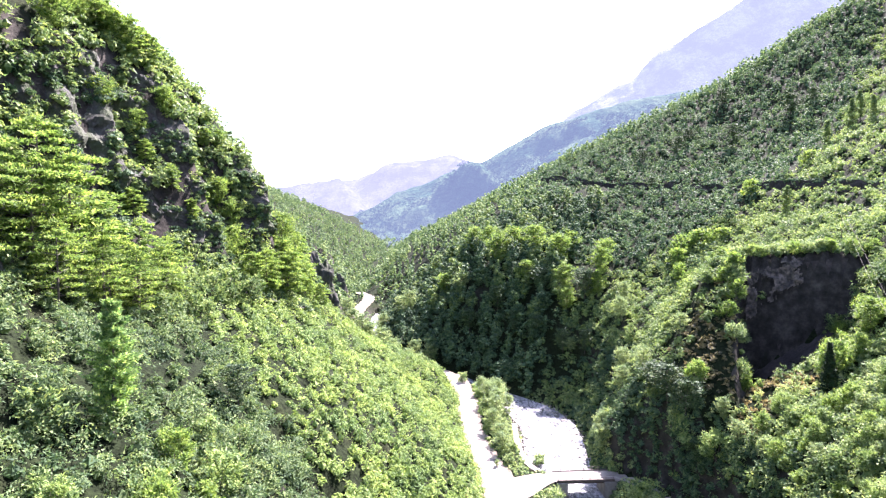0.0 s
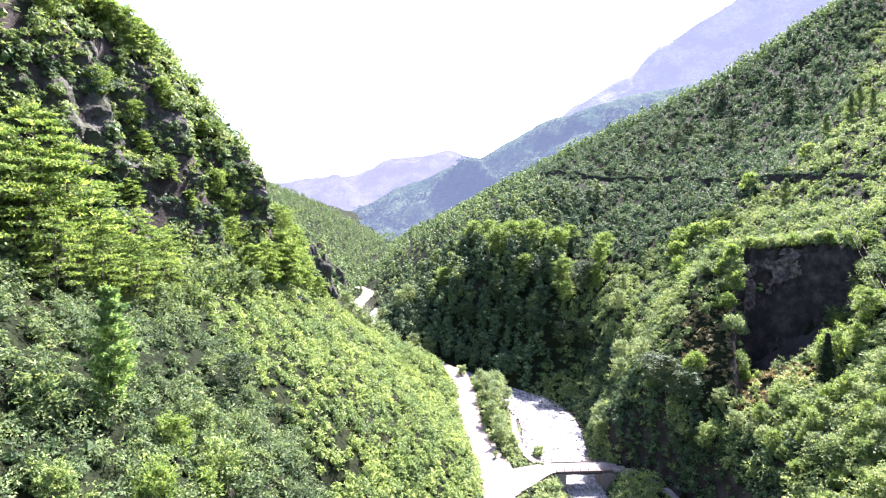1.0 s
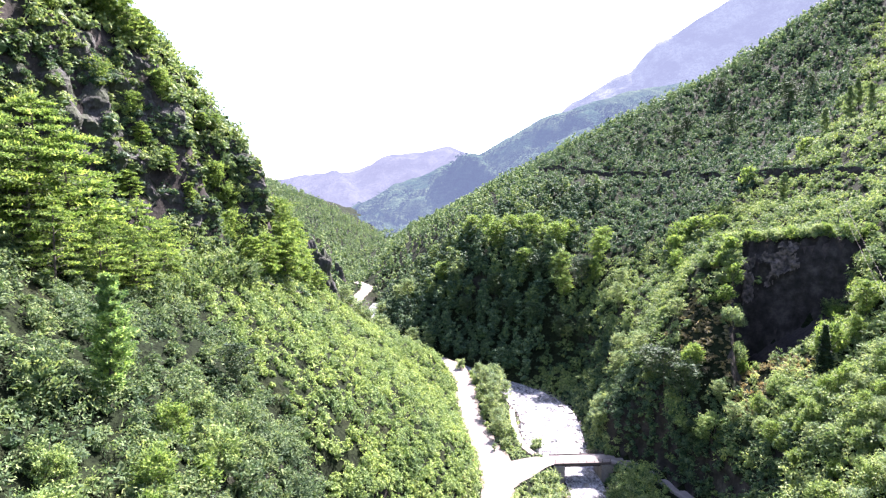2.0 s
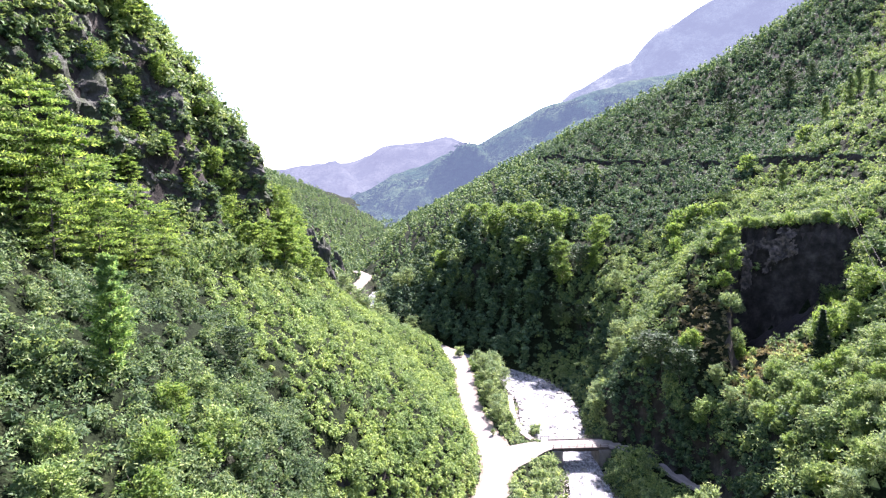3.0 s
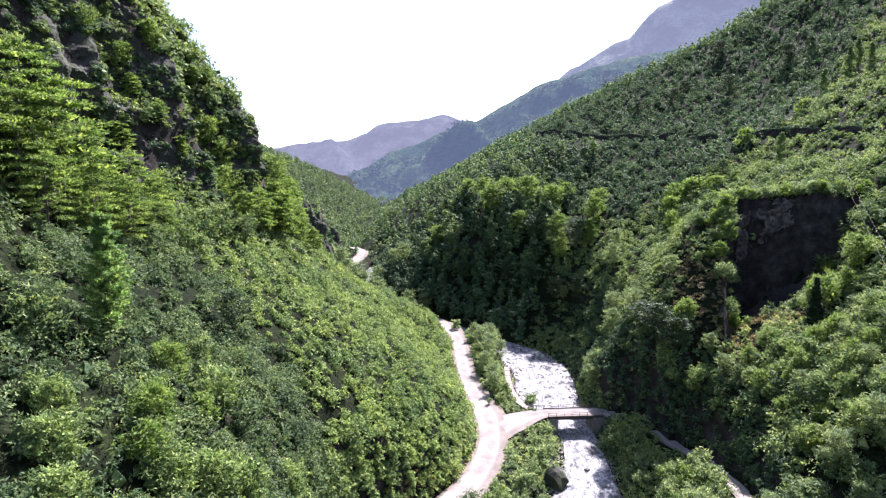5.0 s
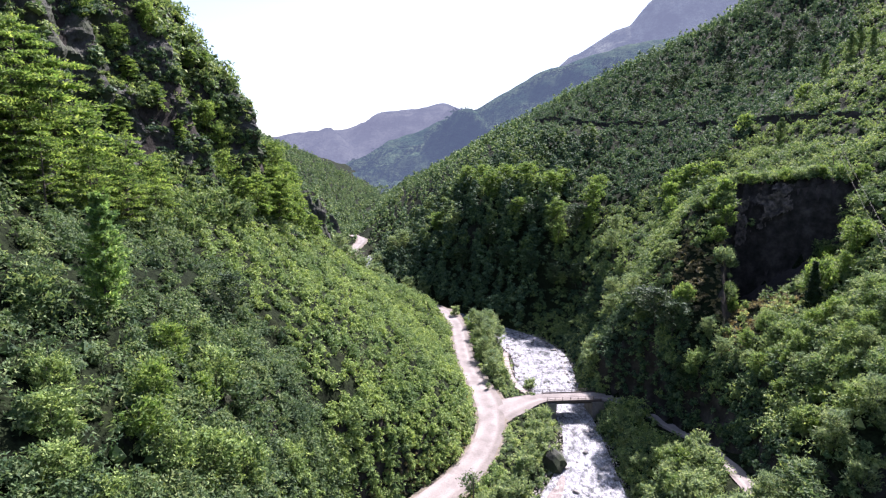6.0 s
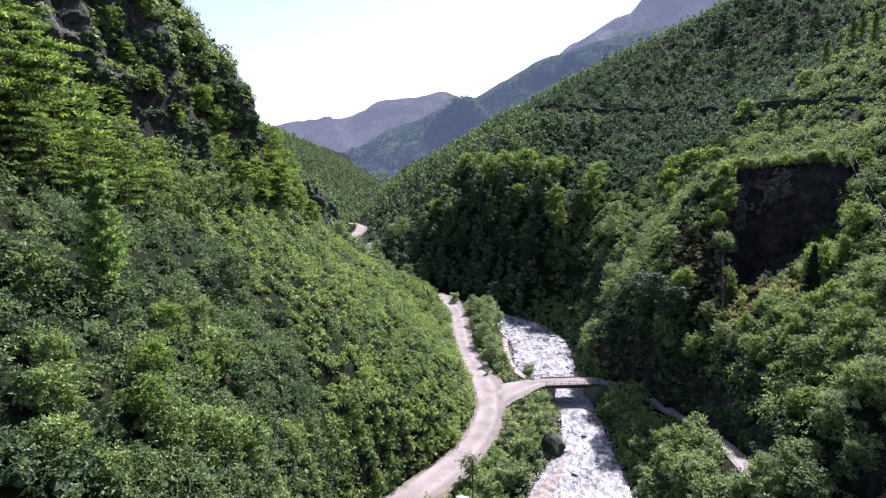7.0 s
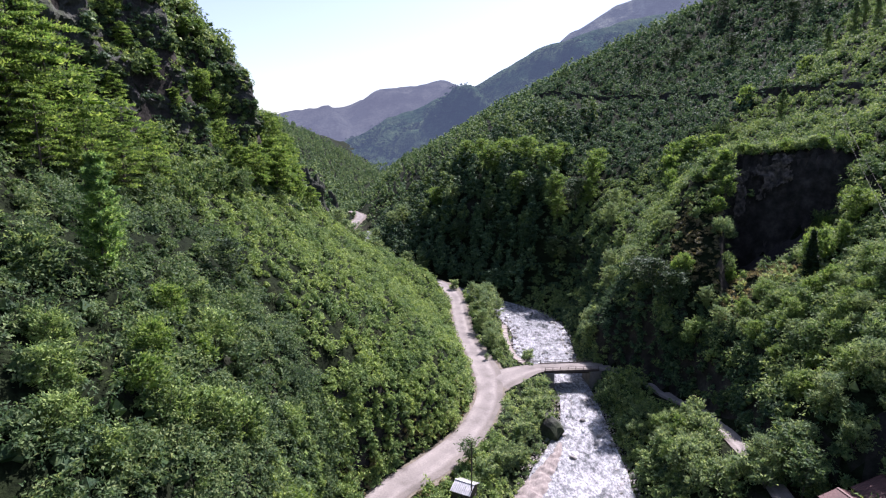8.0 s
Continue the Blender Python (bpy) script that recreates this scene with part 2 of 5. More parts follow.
section(130, (-600, 340), (-160, 165), (-90, 121), (-66, 102), (-57, 86), (-50, 62), (-43, 49), (-34, 39), (-20, 28), (-4, 15), (8, 3), (11, -0.3), (17, -0.3), (25, -0.3), (31, -4.6), (40.5, -4.6), (46, 0), (50.5, 0.4), (53, 10), (57, 16.5), (62, 20), (68, 24), (80, 33), (95, 47), (110, 56), (140, 70), (600, 290))
section(150, (-600, 340), (-170, 165), (-90, 115), (-64, 97), (-49, 76), (-44, 58), (-41, 45), (-32, 35), (-12, 19), (0, 8), (6, 2), (9, 0.5), (14, 0.5), (20, 0), (25, -4), (41, -4), (43, 2), (45, 10), (52, 17), (68, 25), (82, 37), (95, 50), (110, 60), (140, 73), (600, 290))
section(172, (-600, 300), (-170, 150), (-90, 106), (-60, 66), (-48, 48), (-36, 37), (-28, 30.5), (-20, 24), (-5, 9), (3, 3), (6, 1.3), (11.2, 1.3), (19, 0), (25, -3.2), (43, -3.2), (47, 1), (52, 10), (56.5, 19), (63, 24), (80, 35), (110, 58), (150, 79), (600, 300))
section(190, (-600, 280), (-170, 124), (-100, 86), (-60, 46), (-46, 33), (-32, 25), (-18, 20), (-8, 13.5), (-2, 8.5), (3.5, 2.5), (5, 2), (11, 2), (20, 1), (24, -2.6), (39, -2.6), (44, 0), (51, 6), (57, 19), (62, 28), (68, 32), (80, 38), (110, 58), (150, 80), (600, 310))
section(210, (-600, 270), (-170, 116), (-100, 76), (-60, 38), (-46, 25), (-36, 17.5), (-25, 13), (-14, 10), (-6, 9), (-1, 6), (2.5, 2.5), (8.5, 2.5), (10, 1), (12, -2), (24, -2), (31, 1), (42, 5), (50, 14), (57, 26), (64, 32), (90, 46), (150, 83), (600, 320))
section(232, (-600, 260), (-170, 112), (-100, 76), (-60, 40), (-44, 25), (-34, 15), (-25, 6), (-21, 3.2), (-15, 3.2), (-12, -1), (-1, -1), (10, 1), (24, 5), (34, 14), (42, 27), (52, 36), (90, 54), (150, 85), (600, 325))
section(250, (-600, 255), (-170, 109), (-100, 69), (-60, 33), (-46, 15), (-40, 5), (-33, 4), (-27, -0.5), (-16, -0.5), (-6, 3), (6, 8), (18, 16), (28, 31), (40, 40), (58, 44), (95, 60), (155, 88), (600, 330))
section(265, (-600, 250), (-170, 105), (-100, 62), (-64, 27), (-55, 9), (-51, 4.5), (-44, 4.5), (-40, 0), (-26, 0), (-16, 4), (-2, 14), (10, 31), (20, 41), (60, 50), (100, 66), (160, 90), (600, 335))
section(330, (-600, 240), (-200, 110), (-120, 66), (-75, 24), (-58, 10), (-52, 9), (-45, 9), (-42, 4), (-34, 4), (-24, 14), (20, 53), (60, 73), (100, 84), (170, 108), (240, 148), (340, 200), (600, 330))
section(420, (-600, 240), (-220, 110), (-140, 64), (-90, 24), (-70, 8), (-55, 8), (-40, 22), (0, 50), (40, 75), (110, 112), (190, 150), (240, 180), (285, 210), (400, 265), (600, 340))
section(560, (-600, 230), (-220, 100), (-140, 50), (-95, 20), (-75, 12), (-60, 12), (-30, 36), (40, 70), (110, 95), (300, 160), (600, 250))
section(850, (-600, 200), (-260, 95), (-180, 66), (-90, 20), (-60, 16), (-20, 30), (60, 50), (300, 90), (600, 120))
section(1500, (-600, 60), (-60, 30), (600, 60))
section(5000, (-600, 40), (600, 40))


def line_at(points, y):
    p = np.array(points, float)
    return np.interp(y, p[:, 0], p[:, 1])


def land(x, y):
    """Height of the ground, before growth and roughness."""
    ys = np.array(sorted(SECTIONS))
    zs = np.stack([np.interp(x, *np.array(SECTIONS[s], float).T) for s in ys], 0)
    k = np.clip(np.searchsorted(ys, y, side="right") - 1, 0, len(ys) - 2)
    i = np.arange(len(x))
    y0, y1 = ys[k], ys[k + 1]
    h, u = (y1 - y0), np.clip((y - y0) / (y1 - y0), 0, 1)
    slope = (zs[1:] - zs[:-1]) / (ys[1:] - ys[:-1])[:, None]
    d = np.zeros_like(zs)
    a, b = slope[:-1], slope[1:]
    d[1:-1] = np.where(a * b > 0, 2 * a * b / np.where(np.abs(a + b) < 1e-9, 1, a + b), 0)
    z0, z1, d0, d1 = zs[k, i], zs[k + 1, i], d[k, i] * h, d[k + 1, i] * h
    return z0 * (1 + 2 * u) * (1 - u) ** 2 + d0 * u * (1 - u) ** 2 + z1 * u * u * (3 - 2 * u) + d1 * u * u * (u - 1)


MAIN_ROAD = [(-14, 40, -3.2, 5), (-13, 75, -2.2, 5), (-7.5, 88, -1.7, 6.2), (0, 96, -1.4, 7), (6.5, 105, -1.1, 6.4), (10.5, 114, -0.8, 6), (12.8, 122, -0.5, 6), (13.6, 130, -0.2, 6.4), (13.4, 138, 0, 7), (11.6, 148, 0.4, 5.6), (9.6, 160, 0.8, 5), (8.6, 176, 1.5, 5), (8.3, 192, 2, 5), (6.4, 206, 2.4, 5.2), (2, 217, 2.7, 5), (-8, 226, 2.9, 5), (-18, 233, 3.2, 5), (-34, 246, 3.8, 4.4), (-46, 266, 4.6, 3.6), (-48.5, 300, 7, 3.6), (-48.6, 331, 9, 5.5), (-47, 358, 11, 5.5), (-56, 375, 12, 4)]
SIDE_ROAD = [(11.5, 123, -0.75, 4), (14, 127.5, -0.46, 7), (16.5, 131, -0.16, 9), (19.5, 133.6, -0.1, 9), (24, 136.6, 0, 6.5), (29, 138.4, 0, 5), (41, 139.1, 0, 5), (45, 137.6, 0, 5), (48.3, 133, 0.2, 4.2), (50.8, 126, 0.7, 3.6), (53.2, 118, 1.3, 3.6), (54.4, 111, 2.6, 3.6), (54, 105, 4.1, 3.4), (53, 94, 6.4, 3.2), (51.6, 86, 7.8, 3.2), (50.3, 78, 9, 3), (48.5, 70, 10, 3), (46, 60, 10.8, 3)]
RIVER = [(24, -60, -12, 24), (24, 60, -7.3, 24), (27, 92, -6.05, 20), (29.5, 101, -5.7, 17.5), (32.5, 112, -5.35, 12.5), (34.5, 121, -5, 10), (35.6, 134, -4.55, 9), (34, 146, -4.15, 14), (32.4, 154, -3.9, 17.5), (34, 174, -3.2, 18), (33, 183, -2.85, 18), (28.5, 194, -2.4, 16), (19, 207, -2, 12), (7, 222, -1.5, 10), (-8, 241, -1, 8), (-30, 266, 0, 6), (-38, 300, 2, 5), (-40, 340, 4, 4)]


def dense(line, step=1.5):
    """A smooth course through the points of a line: place, height, width."""
    p = np.array(line, float)
    out = []
    for i in range(len(p) - 1):
        a, b, c, d = p[max(i - 1, 0)], p[i], p[i + 1], p[min(i + 2, len(p) - 1)]
        n = max(2, int(np.linalg.norm(c[:2] - b[:2]) / step))
        for u in np.linspace(0, 1, n, endpoint=False):
            out.append(0.5 * (2 * b + (c - a) * u + (2 * a - 5 * b + 4 * c - d) * u * u + (3 * b - a - 3 * c + d) * u ** 3))
    out.append(p[-1])
    return np.array(out)


TERRACE = [(62, 392), (74.2, 368), (83.7, 346), (92, 327), (101, 311), (111, 298), (119.5, 284), (125, 267), (128.5, 250), (132, 235), (135.6, 219), (138.5, 199), (141, 182), (143, 160)]
COURSES = {"main": dense(MAIN_ROAD), "side": dense(SIDE_ROAD), "river": dense(RIVER)}
terrace = np.array(TERRACE, float)
COURSES["terrace"] = dense(np.column_stack([terrace, land(*terrace.T), np.full(len(terrace), 3.6)]))


def near_course(x, y, course, reach=30):
    """Distance to a course, with its height and width at the nearest place."""
    c = COURSES[course]
    dist, h, w = np.full(len(x), 1e3), np.zeros(len(x)), np.ones(len(x))
    box = (x > c[:, 0].min() - reach) & (x < c[:, 0].max() + reach) & (y > c[:, 1].min() - reach) & (y < c[:, 1].max() + reach)
    idx = np.nonzero(box)[0]
    for part_idx in np.array_split(idx, max(1, len(idx) // 4000)):
        d = np.hypot(x[part_idx, None] - c[None, :, 0], y[part_idx, None] - c[None, :, 1])
        k = d.argmin(1)
        dist[part_idx], h[part_idx], w[part_idx] = d[np.arange(len(k)), k], c[k, 2], c[k, 3]
    return dist, h, w


def wobble(x, y, scale, seed):
    """Cheap smooth noise from summed waves, about -1 to 1."""
    rng = np.random.default_rng(seed)
    z = np.zeros(len(x))
    for _ in range(9):
        a, f, p = rng.uniform(0, 2 * np.pi), rng.uniform(0.6, 1.8) / scale, rng.uniform(0, 6.3)
        z += np.sin((x * np.cos(a) + y * np.sin(a)) * f * 2 * np.pi + p)
    return z / 4


def ease(v, a, b):
    u = np.clip((v - a) / (b - a), 0, 1)
    return u * u * (3 - 2 * u)


def scar_place(x, y):
    """Across and down the landslide scar, from the middle of its head."""
    return (x - 91) * 0.89 - (y - 148) * 0.45, -(x - 91) * 0.45 - (y - 148) * 0.89


BAYS = ((84, 127, 9.0), (127, 148.5, 8.0), (148.5, 158, 5.0))


def craggy(x, y):
    """The land with the cliff cut back in bays, whose walls look down the valley."""
    z = land(x, y)
    back = np.zeros(len(x))
    for a, b, deep in BAYS:
        back = np.maximum(back, deep * ease(y, a, a + 2.5) * np.clip((b - y) / (b - a - 2.5), 0, 1) * (y < b))
    back = back * ease(z, 46, 58) * (1 - ease(z, 93, 103)) * (x < -30) * (1 + 0.35 * wobble(x * 0 + z, y, 14, 52))
    return np.where(back > 0, land(x + back, y), z)


def height(x, y):
    x, y = np.asarray(x, float), np.asarray(y, float)
    z = craggy(x, y)
    far = np.clip(np.hypot(x - 20, y - 120) / 300, 0.25, 3)
    z = z + wobble(x, y, 38, 1) * 1.1 * far + wobble(x, y, 11, 2) * 0.45 + wobble(x, y, 4, 3) * 0.15
    # landslide scar on the hillside, with a steep head and side wall
    u, v = scar_place(x, y)
    z = z - 15 * ease(v, -0.4, 2.2) * (1 - ease(v, 8, 31)) * ease(u, -12.4, -10.4) * (1 - ease(u, 12, 17))
    spur = ease(v, -34, -12) * (1 - ease(v, -0.5, 0.3)) * ease(u, -42, -11) * (1 - ease(u, 8, 18))
    z = z + spur * np.maximum(0, 55.5 + 0.12 * u - z)
    # the shoulder that runs down beside the scar
    shoulder = ease(v, -0.5, 0.3) * ease(u, -42, -13) * (1 - ease(u, -12.4, -10.6)) * (1 - ease(v, 26, 48))
    z = z + shoulder * np.maximum(0, 55.5 + 0.12 * u - 0.77 * v - z)
    # rocky ribs that run down the far valley side
    for y0, lean, tall, nose, root in ((292, 0.35, 19, -53, -125), (345, 0.3, 13, -56, -120), (425, 0.3, 14, -78, -150)):
        across = y - y0 - lean * (x - nose) + 3 * wobble(x, y, 30, 61)
        z = z + tall * np.exp(-np.where(across < 0, across / 6, across / 22) ** 2) * (1 - ease(x, nose - 8, nose + 1)) * ease(x, root, nose - 14)
    # gullies and brows on the high slope
    high = ease(z, 48, 75) * ease(x, 60, 110) * (1 - ease(y, 330, 420))
    z = z + high * (1.5 * wobble(x, y, 24, 14) + 0.7 * wobble(x, y, 12, 15))
    s = y - 86 + 0.55 * (x + 18) - 3 * wobble(x, y, 12, 31)
    z = z - 3.2 * np.exp(-((s + 3.6) / 2.8) ** 2) * ease(x, -46, -36) * (1 - ease(x, -4, 2))
    pad = ease(x, 46, 49) * (1 - ease(x, 63, 66)) * ease(y, 50, 54) * (1 - ease(y, 66, 69))
    z = z * (1 - pad) + 11.8 * pad
    for course, drop, bank in (("terrace", 1.9, 1.5), ("river", 0.7, 5.0), ("side", 0.12, 2.2), ("main", 0.12, 4.5)):
        d, h, w = near_course(x, y, course)
        k = 1 - ease(d, w / 2 + (1.1 if course == "main" else 0.2), w / 2 + bank)
        if course == "side":
            k = k * np.where((x > 27.5) & (x < 43) & (y > 130) & (y < 146), 0, 1)
        z = z * (1 - k) + (h - drop) * k
    return z


def stretched(a, b, centre, n, tight):
    u = np.linspace(np.arcsinh((a - centre) / tight), np.arcsinh((b - centre) / tight), n)
    return centre + tight * np.sinh(u)


gx, gy = stretched(-2500, 2500, 15, 370, 62), stretched(-600, 4800, 120, 370, 72)
GX, GY = np.meshgrid(gx, gy)
GZ = height(GX.ravel(), GY.ravel())
nx, ny = len(gx), len(gy)
q = (np.arange(ny - 1)[:, None] * nx + np.arange(nx - 1)[None, :]).ravel()
me = bpy.data.meshes.new("ground")
me.vertices.add(nx * ny)
me.vertices.foreach_set("co", np.stack([GX.ravel(), GY.ravel(), GZ], 1).astype(np.float32).ravel())
me.loops.add(4 * len(q))
me.loops.foreach_set("vertex_index", np.stack([q, q + 1, q + nx + 1, q + nx], 1).astype(np.int32).ravel())
me.polygons.add(len(q))
me.polygons.foreach_set("loop_start", np.arange(0, 4 * len(q), 4, dtype=np.int32))
me.polygons.foreach_set("loop_total", np.full(len(q), 4, np.int32))
me.update(calc_edges=True)
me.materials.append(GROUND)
tagged(new("ground", me), "steep valley sides of soil, low growth and bare rock", "ground", kind="structure")


def strip(name, course, material, across, lift=0.0, uneven=0.0, start=0, stop=None, extra=0.0, sink=0.0):
    c = COURSES[course][start:stop].copy()
    c[:, 3] += extra * (0.8 + 0.5 * wobble(c[:, 0], c[:, 1], 7, 91)) if extra else 0
    t = np.gradient(c[:, :2], axis=0)
    t = unit(t)
    nrm = np.stack([t[:, 1], -t[:, 0]], 1)
    us = np.linspace(-0.5, 0.5, across)
    xy = c[:, None, :2] + nrm[:, None] * (us[None, :, None] * c[:, None, 3:4])
    z = c[:, None, 2] + lift + 0 * us[None, :]
    flat = xy.reshape(-1, 2)
    z = (z - sink * np.abs(2 * us[None, :]) ** 3).ravel() + uneven * (wobble(flat[:, 0], flat[:, 1], 2.6, 11) + 0.6 * wobble(flat[:, 0], flat[:, 1], 1.1, 12))
    v = np.column_stack([flat, z])
    n = len(c)
    faces = [(i * across + j, i * across + j + 1, (i + 1) * across + j + 1, (i + 1) * across + j) for i in range(n - 1) for j in range(across - 1)]
    ob = mesh_object(name, v, faces, material, smooth=uneven > 0)
    lay = ob.data.uv_layers.new(name="course")
    vi = np.empty(len(ob.data.loops), np.int32)
    ob.data.loops.foreach_get("vertex_index", vi)
    lay.data.foreach_set("uv", np.column_stack([us[vi % across] + 0.5, (vi // across) * 0.1]).astype(np.float32).ravel())
    return ob


VERGE_DUST = surface("dusty_verge", ((0.3, (0.1, 0.085, 0.062)), (0.6, (0.17, 0.145, 0.11)), (0.8, (0.22, 0.19, 0.15))), 0.5, 3.5, 0.95, 0.6, 0.05)
tagged(strip("verge", "main", VERGE_DUST, 5, -0.06, 0.0, 0, None, 2.6), "dusty trodden verge beside the road", "verge", kind="structure")
tagged(strip("road", "main", ROAD, 7), "pale dusty valley road with worn wheel tracks", "road", kind="structure")
tagged(strip("road", "side", ROAD, 7, 0.015), "pale dusty side road over the bridge", "road", kind="structure")
COURSES["bar"] = dense([(13.5, 82, -5.95, 4), (16.8, 91, -5.8, 5.4), (20.6, 98, -5.6, 4.6), (24.8, 105, -5.35, 2.6), (27, 110, -5.2, 1.2)], 0.5)
BAR = surface("river_shingle", ((0.3, (0.16, 0.135, 0.125)), (0.55, (0.26, 0.225, 0.205)), (0.75, (0.34, 0.3, 0.275))), 0.9, 5.0, 0.9, 1.0, 0.08)
tagged(strip("gravel_bar", "bar", BAR, 25, 0.16, 0.22, sink=0.75), "pinkish grey gravel bar at the river edge", "gravel bar", kind="structure")
tagged(strip("water", "river", WATER, 40, 0.0, 0.12), "white rushing mountain river between stones", "river", kind="structure")


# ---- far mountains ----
def mountain_material(name, low, high, haze_glow, amount):
    """Distant wooded slopes; the bright haze over them is glow put into the surface."""
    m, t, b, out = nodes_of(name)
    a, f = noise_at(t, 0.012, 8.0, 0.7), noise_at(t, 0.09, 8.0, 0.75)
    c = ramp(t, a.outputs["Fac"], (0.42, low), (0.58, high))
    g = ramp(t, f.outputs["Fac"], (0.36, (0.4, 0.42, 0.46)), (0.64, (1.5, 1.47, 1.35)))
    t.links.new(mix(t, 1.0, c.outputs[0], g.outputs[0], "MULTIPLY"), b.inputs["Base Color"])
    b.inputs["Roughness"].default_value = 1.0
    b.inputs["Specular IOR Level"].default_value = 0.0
    b.inputs["Emission Color"].default_value, b.inputs["Emission Strength"].default_value = (*haze_glow, 1), amount
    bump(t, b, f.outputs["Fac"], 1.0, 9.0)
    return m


def ridge_noise(p, scale, octaves=5):
    return np.array([noise.multi_fractal(Vector(q) / scale, 1.0, 2.1, octaves, noise_basis="PERLIN_ORIGINAL") for q in p]) - 1.0


def mountain(name, crest, depth, x0, x1, foot, step, rough, material, label, back=300):
    """A mountain flank that rises from its foot to a crest line, cut by gullies."""
    xs = np.arange(x0, x1, step)
    ys = np.concatenate([np.linspace(depth - foot, depth, int(foot / step)), np.linspace(depth, depth + back, 8)[1:]])
    X, Y = np.meshgrid(xs, ys)
    top = np.interp(X.ravel(), *np.array(crest, float).T)
    u = (Y.ravel() - (depth - foot)) / foot
    up = np.where(u < 1, np.clip(u, 0, 1) ** 0.9, 1 - 0.35 * (u - 1) * foot / back)
    p = np.column_stack([X.ravel(), Y.ravel(), np.zeros(X.size)])
    n1, n2 = ridge_noise(p, rough * 7), ridge_noise(p + 300, rough * 1.6, 4)
    z = 10 + (top - 10) * up + n1 * rough * 1.5 * np.sin(np.clip(u, 0, 1) * np.pi) ** 0.7 + n2 * rough * 0.6 * np.clip(u * 3, 0, 1) * np.clip(1.25 - u, 0.15, 1)
    nx = len(xs)
    faces = [(i * nx + j, i * nx + j + 1, (i + 1) * nx + j + 1, (i + 1) * nx + j) for i in range(len(ys) - 1) for j in range(nx - 1)]
    p[:, 2] = z
    return tagged(mesh_object(name, p, faces, material, smooth=True), label, "mountain", kind="structure")


# Third colour and strength: distance haze, given to the slopes as glow.
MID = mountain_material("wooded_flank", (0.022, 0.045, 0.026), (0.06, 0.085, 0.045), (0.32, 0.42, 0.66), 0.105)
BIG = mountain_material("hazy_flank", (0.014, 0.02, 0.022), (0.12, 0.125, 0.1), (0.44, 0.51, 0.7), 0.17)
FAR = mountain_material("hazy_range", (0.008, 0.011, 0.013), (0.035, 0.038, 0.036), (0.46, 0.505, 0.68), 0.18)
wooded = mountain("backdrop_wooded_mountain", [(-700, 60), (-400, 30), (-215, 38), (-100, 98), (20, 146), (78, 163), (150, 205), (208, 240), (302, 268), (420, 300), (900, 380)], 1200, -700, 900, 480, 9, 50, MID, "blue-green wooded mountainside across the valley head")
def mountain_woods(source, n, material, seed):
    """Far tree crowns on the flank, as part of the backdrop."""
    rng = np.random.default_rng(seed)
    me = source.data
    co = np.empty(len(me.vertices) * 3)
    me.vertices.foreach_get("co", co)
    co = co.reshape(-1, 3)
    co = co[(co[:, 1] < 1160) & (co[:, 0] > -330) & (co[:, 0] < 520)]
    c = co[rng.integers(0, len(co), n)] + rng.normal(size=(n, 3)) * [5, 5, 0]
    c = c[ridge_noise(c * [1, 1, 0], 60, 3) > -0.12]
    k = np.repeat(np.arange(len(c)), 6)
    size = rng.uniform(1.0, 2.1, len(c))[k]
    off = rng.normal(size=(len(k), 3)) * size[:, None] * [0.6, 0.6, 0.7]
    off[:, 2] = np.abs(off[:, 2]) + 1
    nrm = unit(off + np.array([0, 0, 2.0]))
    quads = leaf_tris(c[k] + off, nrm, size * 0.9, rng, 0.8)
    return tagged(new("backdrop_far_woods", quads_mesh("backdrop_far_woods", quads, material)), "distant woods on the mountainside, blue haze put in as a glow", "woods", kind="stuff")


mountain("backdrop_high_mountain", [(0, 60), (250, 230), (400, 360), (540, 452), (592, 468), (640, 530), (669, 556), (720, 575), (764, 606), (901, 692), (1070, 810), (1300, 900), (1800, 980)], 1800, 0, 1800, 520, 14, 80, BIG, "tall pale mountain, its sunlit haze put in as a glow")
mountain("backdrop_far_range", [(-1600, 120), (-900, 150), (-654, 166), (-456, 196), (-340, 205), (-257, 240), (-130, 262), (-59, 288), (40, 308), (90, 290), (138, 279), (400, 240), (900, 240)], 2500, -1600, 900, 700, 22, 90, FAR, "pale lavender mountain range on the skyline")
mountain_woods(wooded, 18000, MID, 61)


# ---- the cliff over the slope ----
def cliff_material():
    m, t, b, out = nodes_of("cliff_rock")
    co = add(t, "ShaderNodeTexCoord").outputs["Object"]
    mp = add(t, "ShaderNodeMapping")
    mp.inputs["Scale"].default_value = (1, 1, 0.35)
    t.links.new(co, mp.inputs[0])
    a, f = noise_at(t, 0.5, 8.0, 0.7, mp.outputs[0]), noise_at(t, 2.2, 6.0, 0.7, mp.outputs[0])
    rock = ramp(t, a.outputs["Fac"], (0.3, (0.016, 0.016, 0.015)), (0.48, (0.04, 0.04, 0.037)), (0.7, (0.1, 0.097, 0.088)))
    grain = ramp(t, f.outputs["Fac"], (0.3, (0.55, 0.55, 0.55)), (0.7, (1.3, 1.28, 1.25)))
    stone = mix(t, 1.0, rock.outputs[0], grain.outputs[0], "MULTIPLY")
    moss = noise_at(t, 0.18, 5.0, 0.6, co)
    k = ramp(t, moss.outputs["Fac"], (0.42, (0, 0, 0)), (0.55, (1, 1, 1)))
    t.links.new(mix(t, k.outputs[0], stone, (0.034, 0.045, 0.02)), b.inputs["Base Color"])
    b.inputs["Roughness"].default_value = 0.95
    bump(t, b, f.outputs["Fac"], 1.0, 0.35)
    return m


CLIFF = cliff_material()


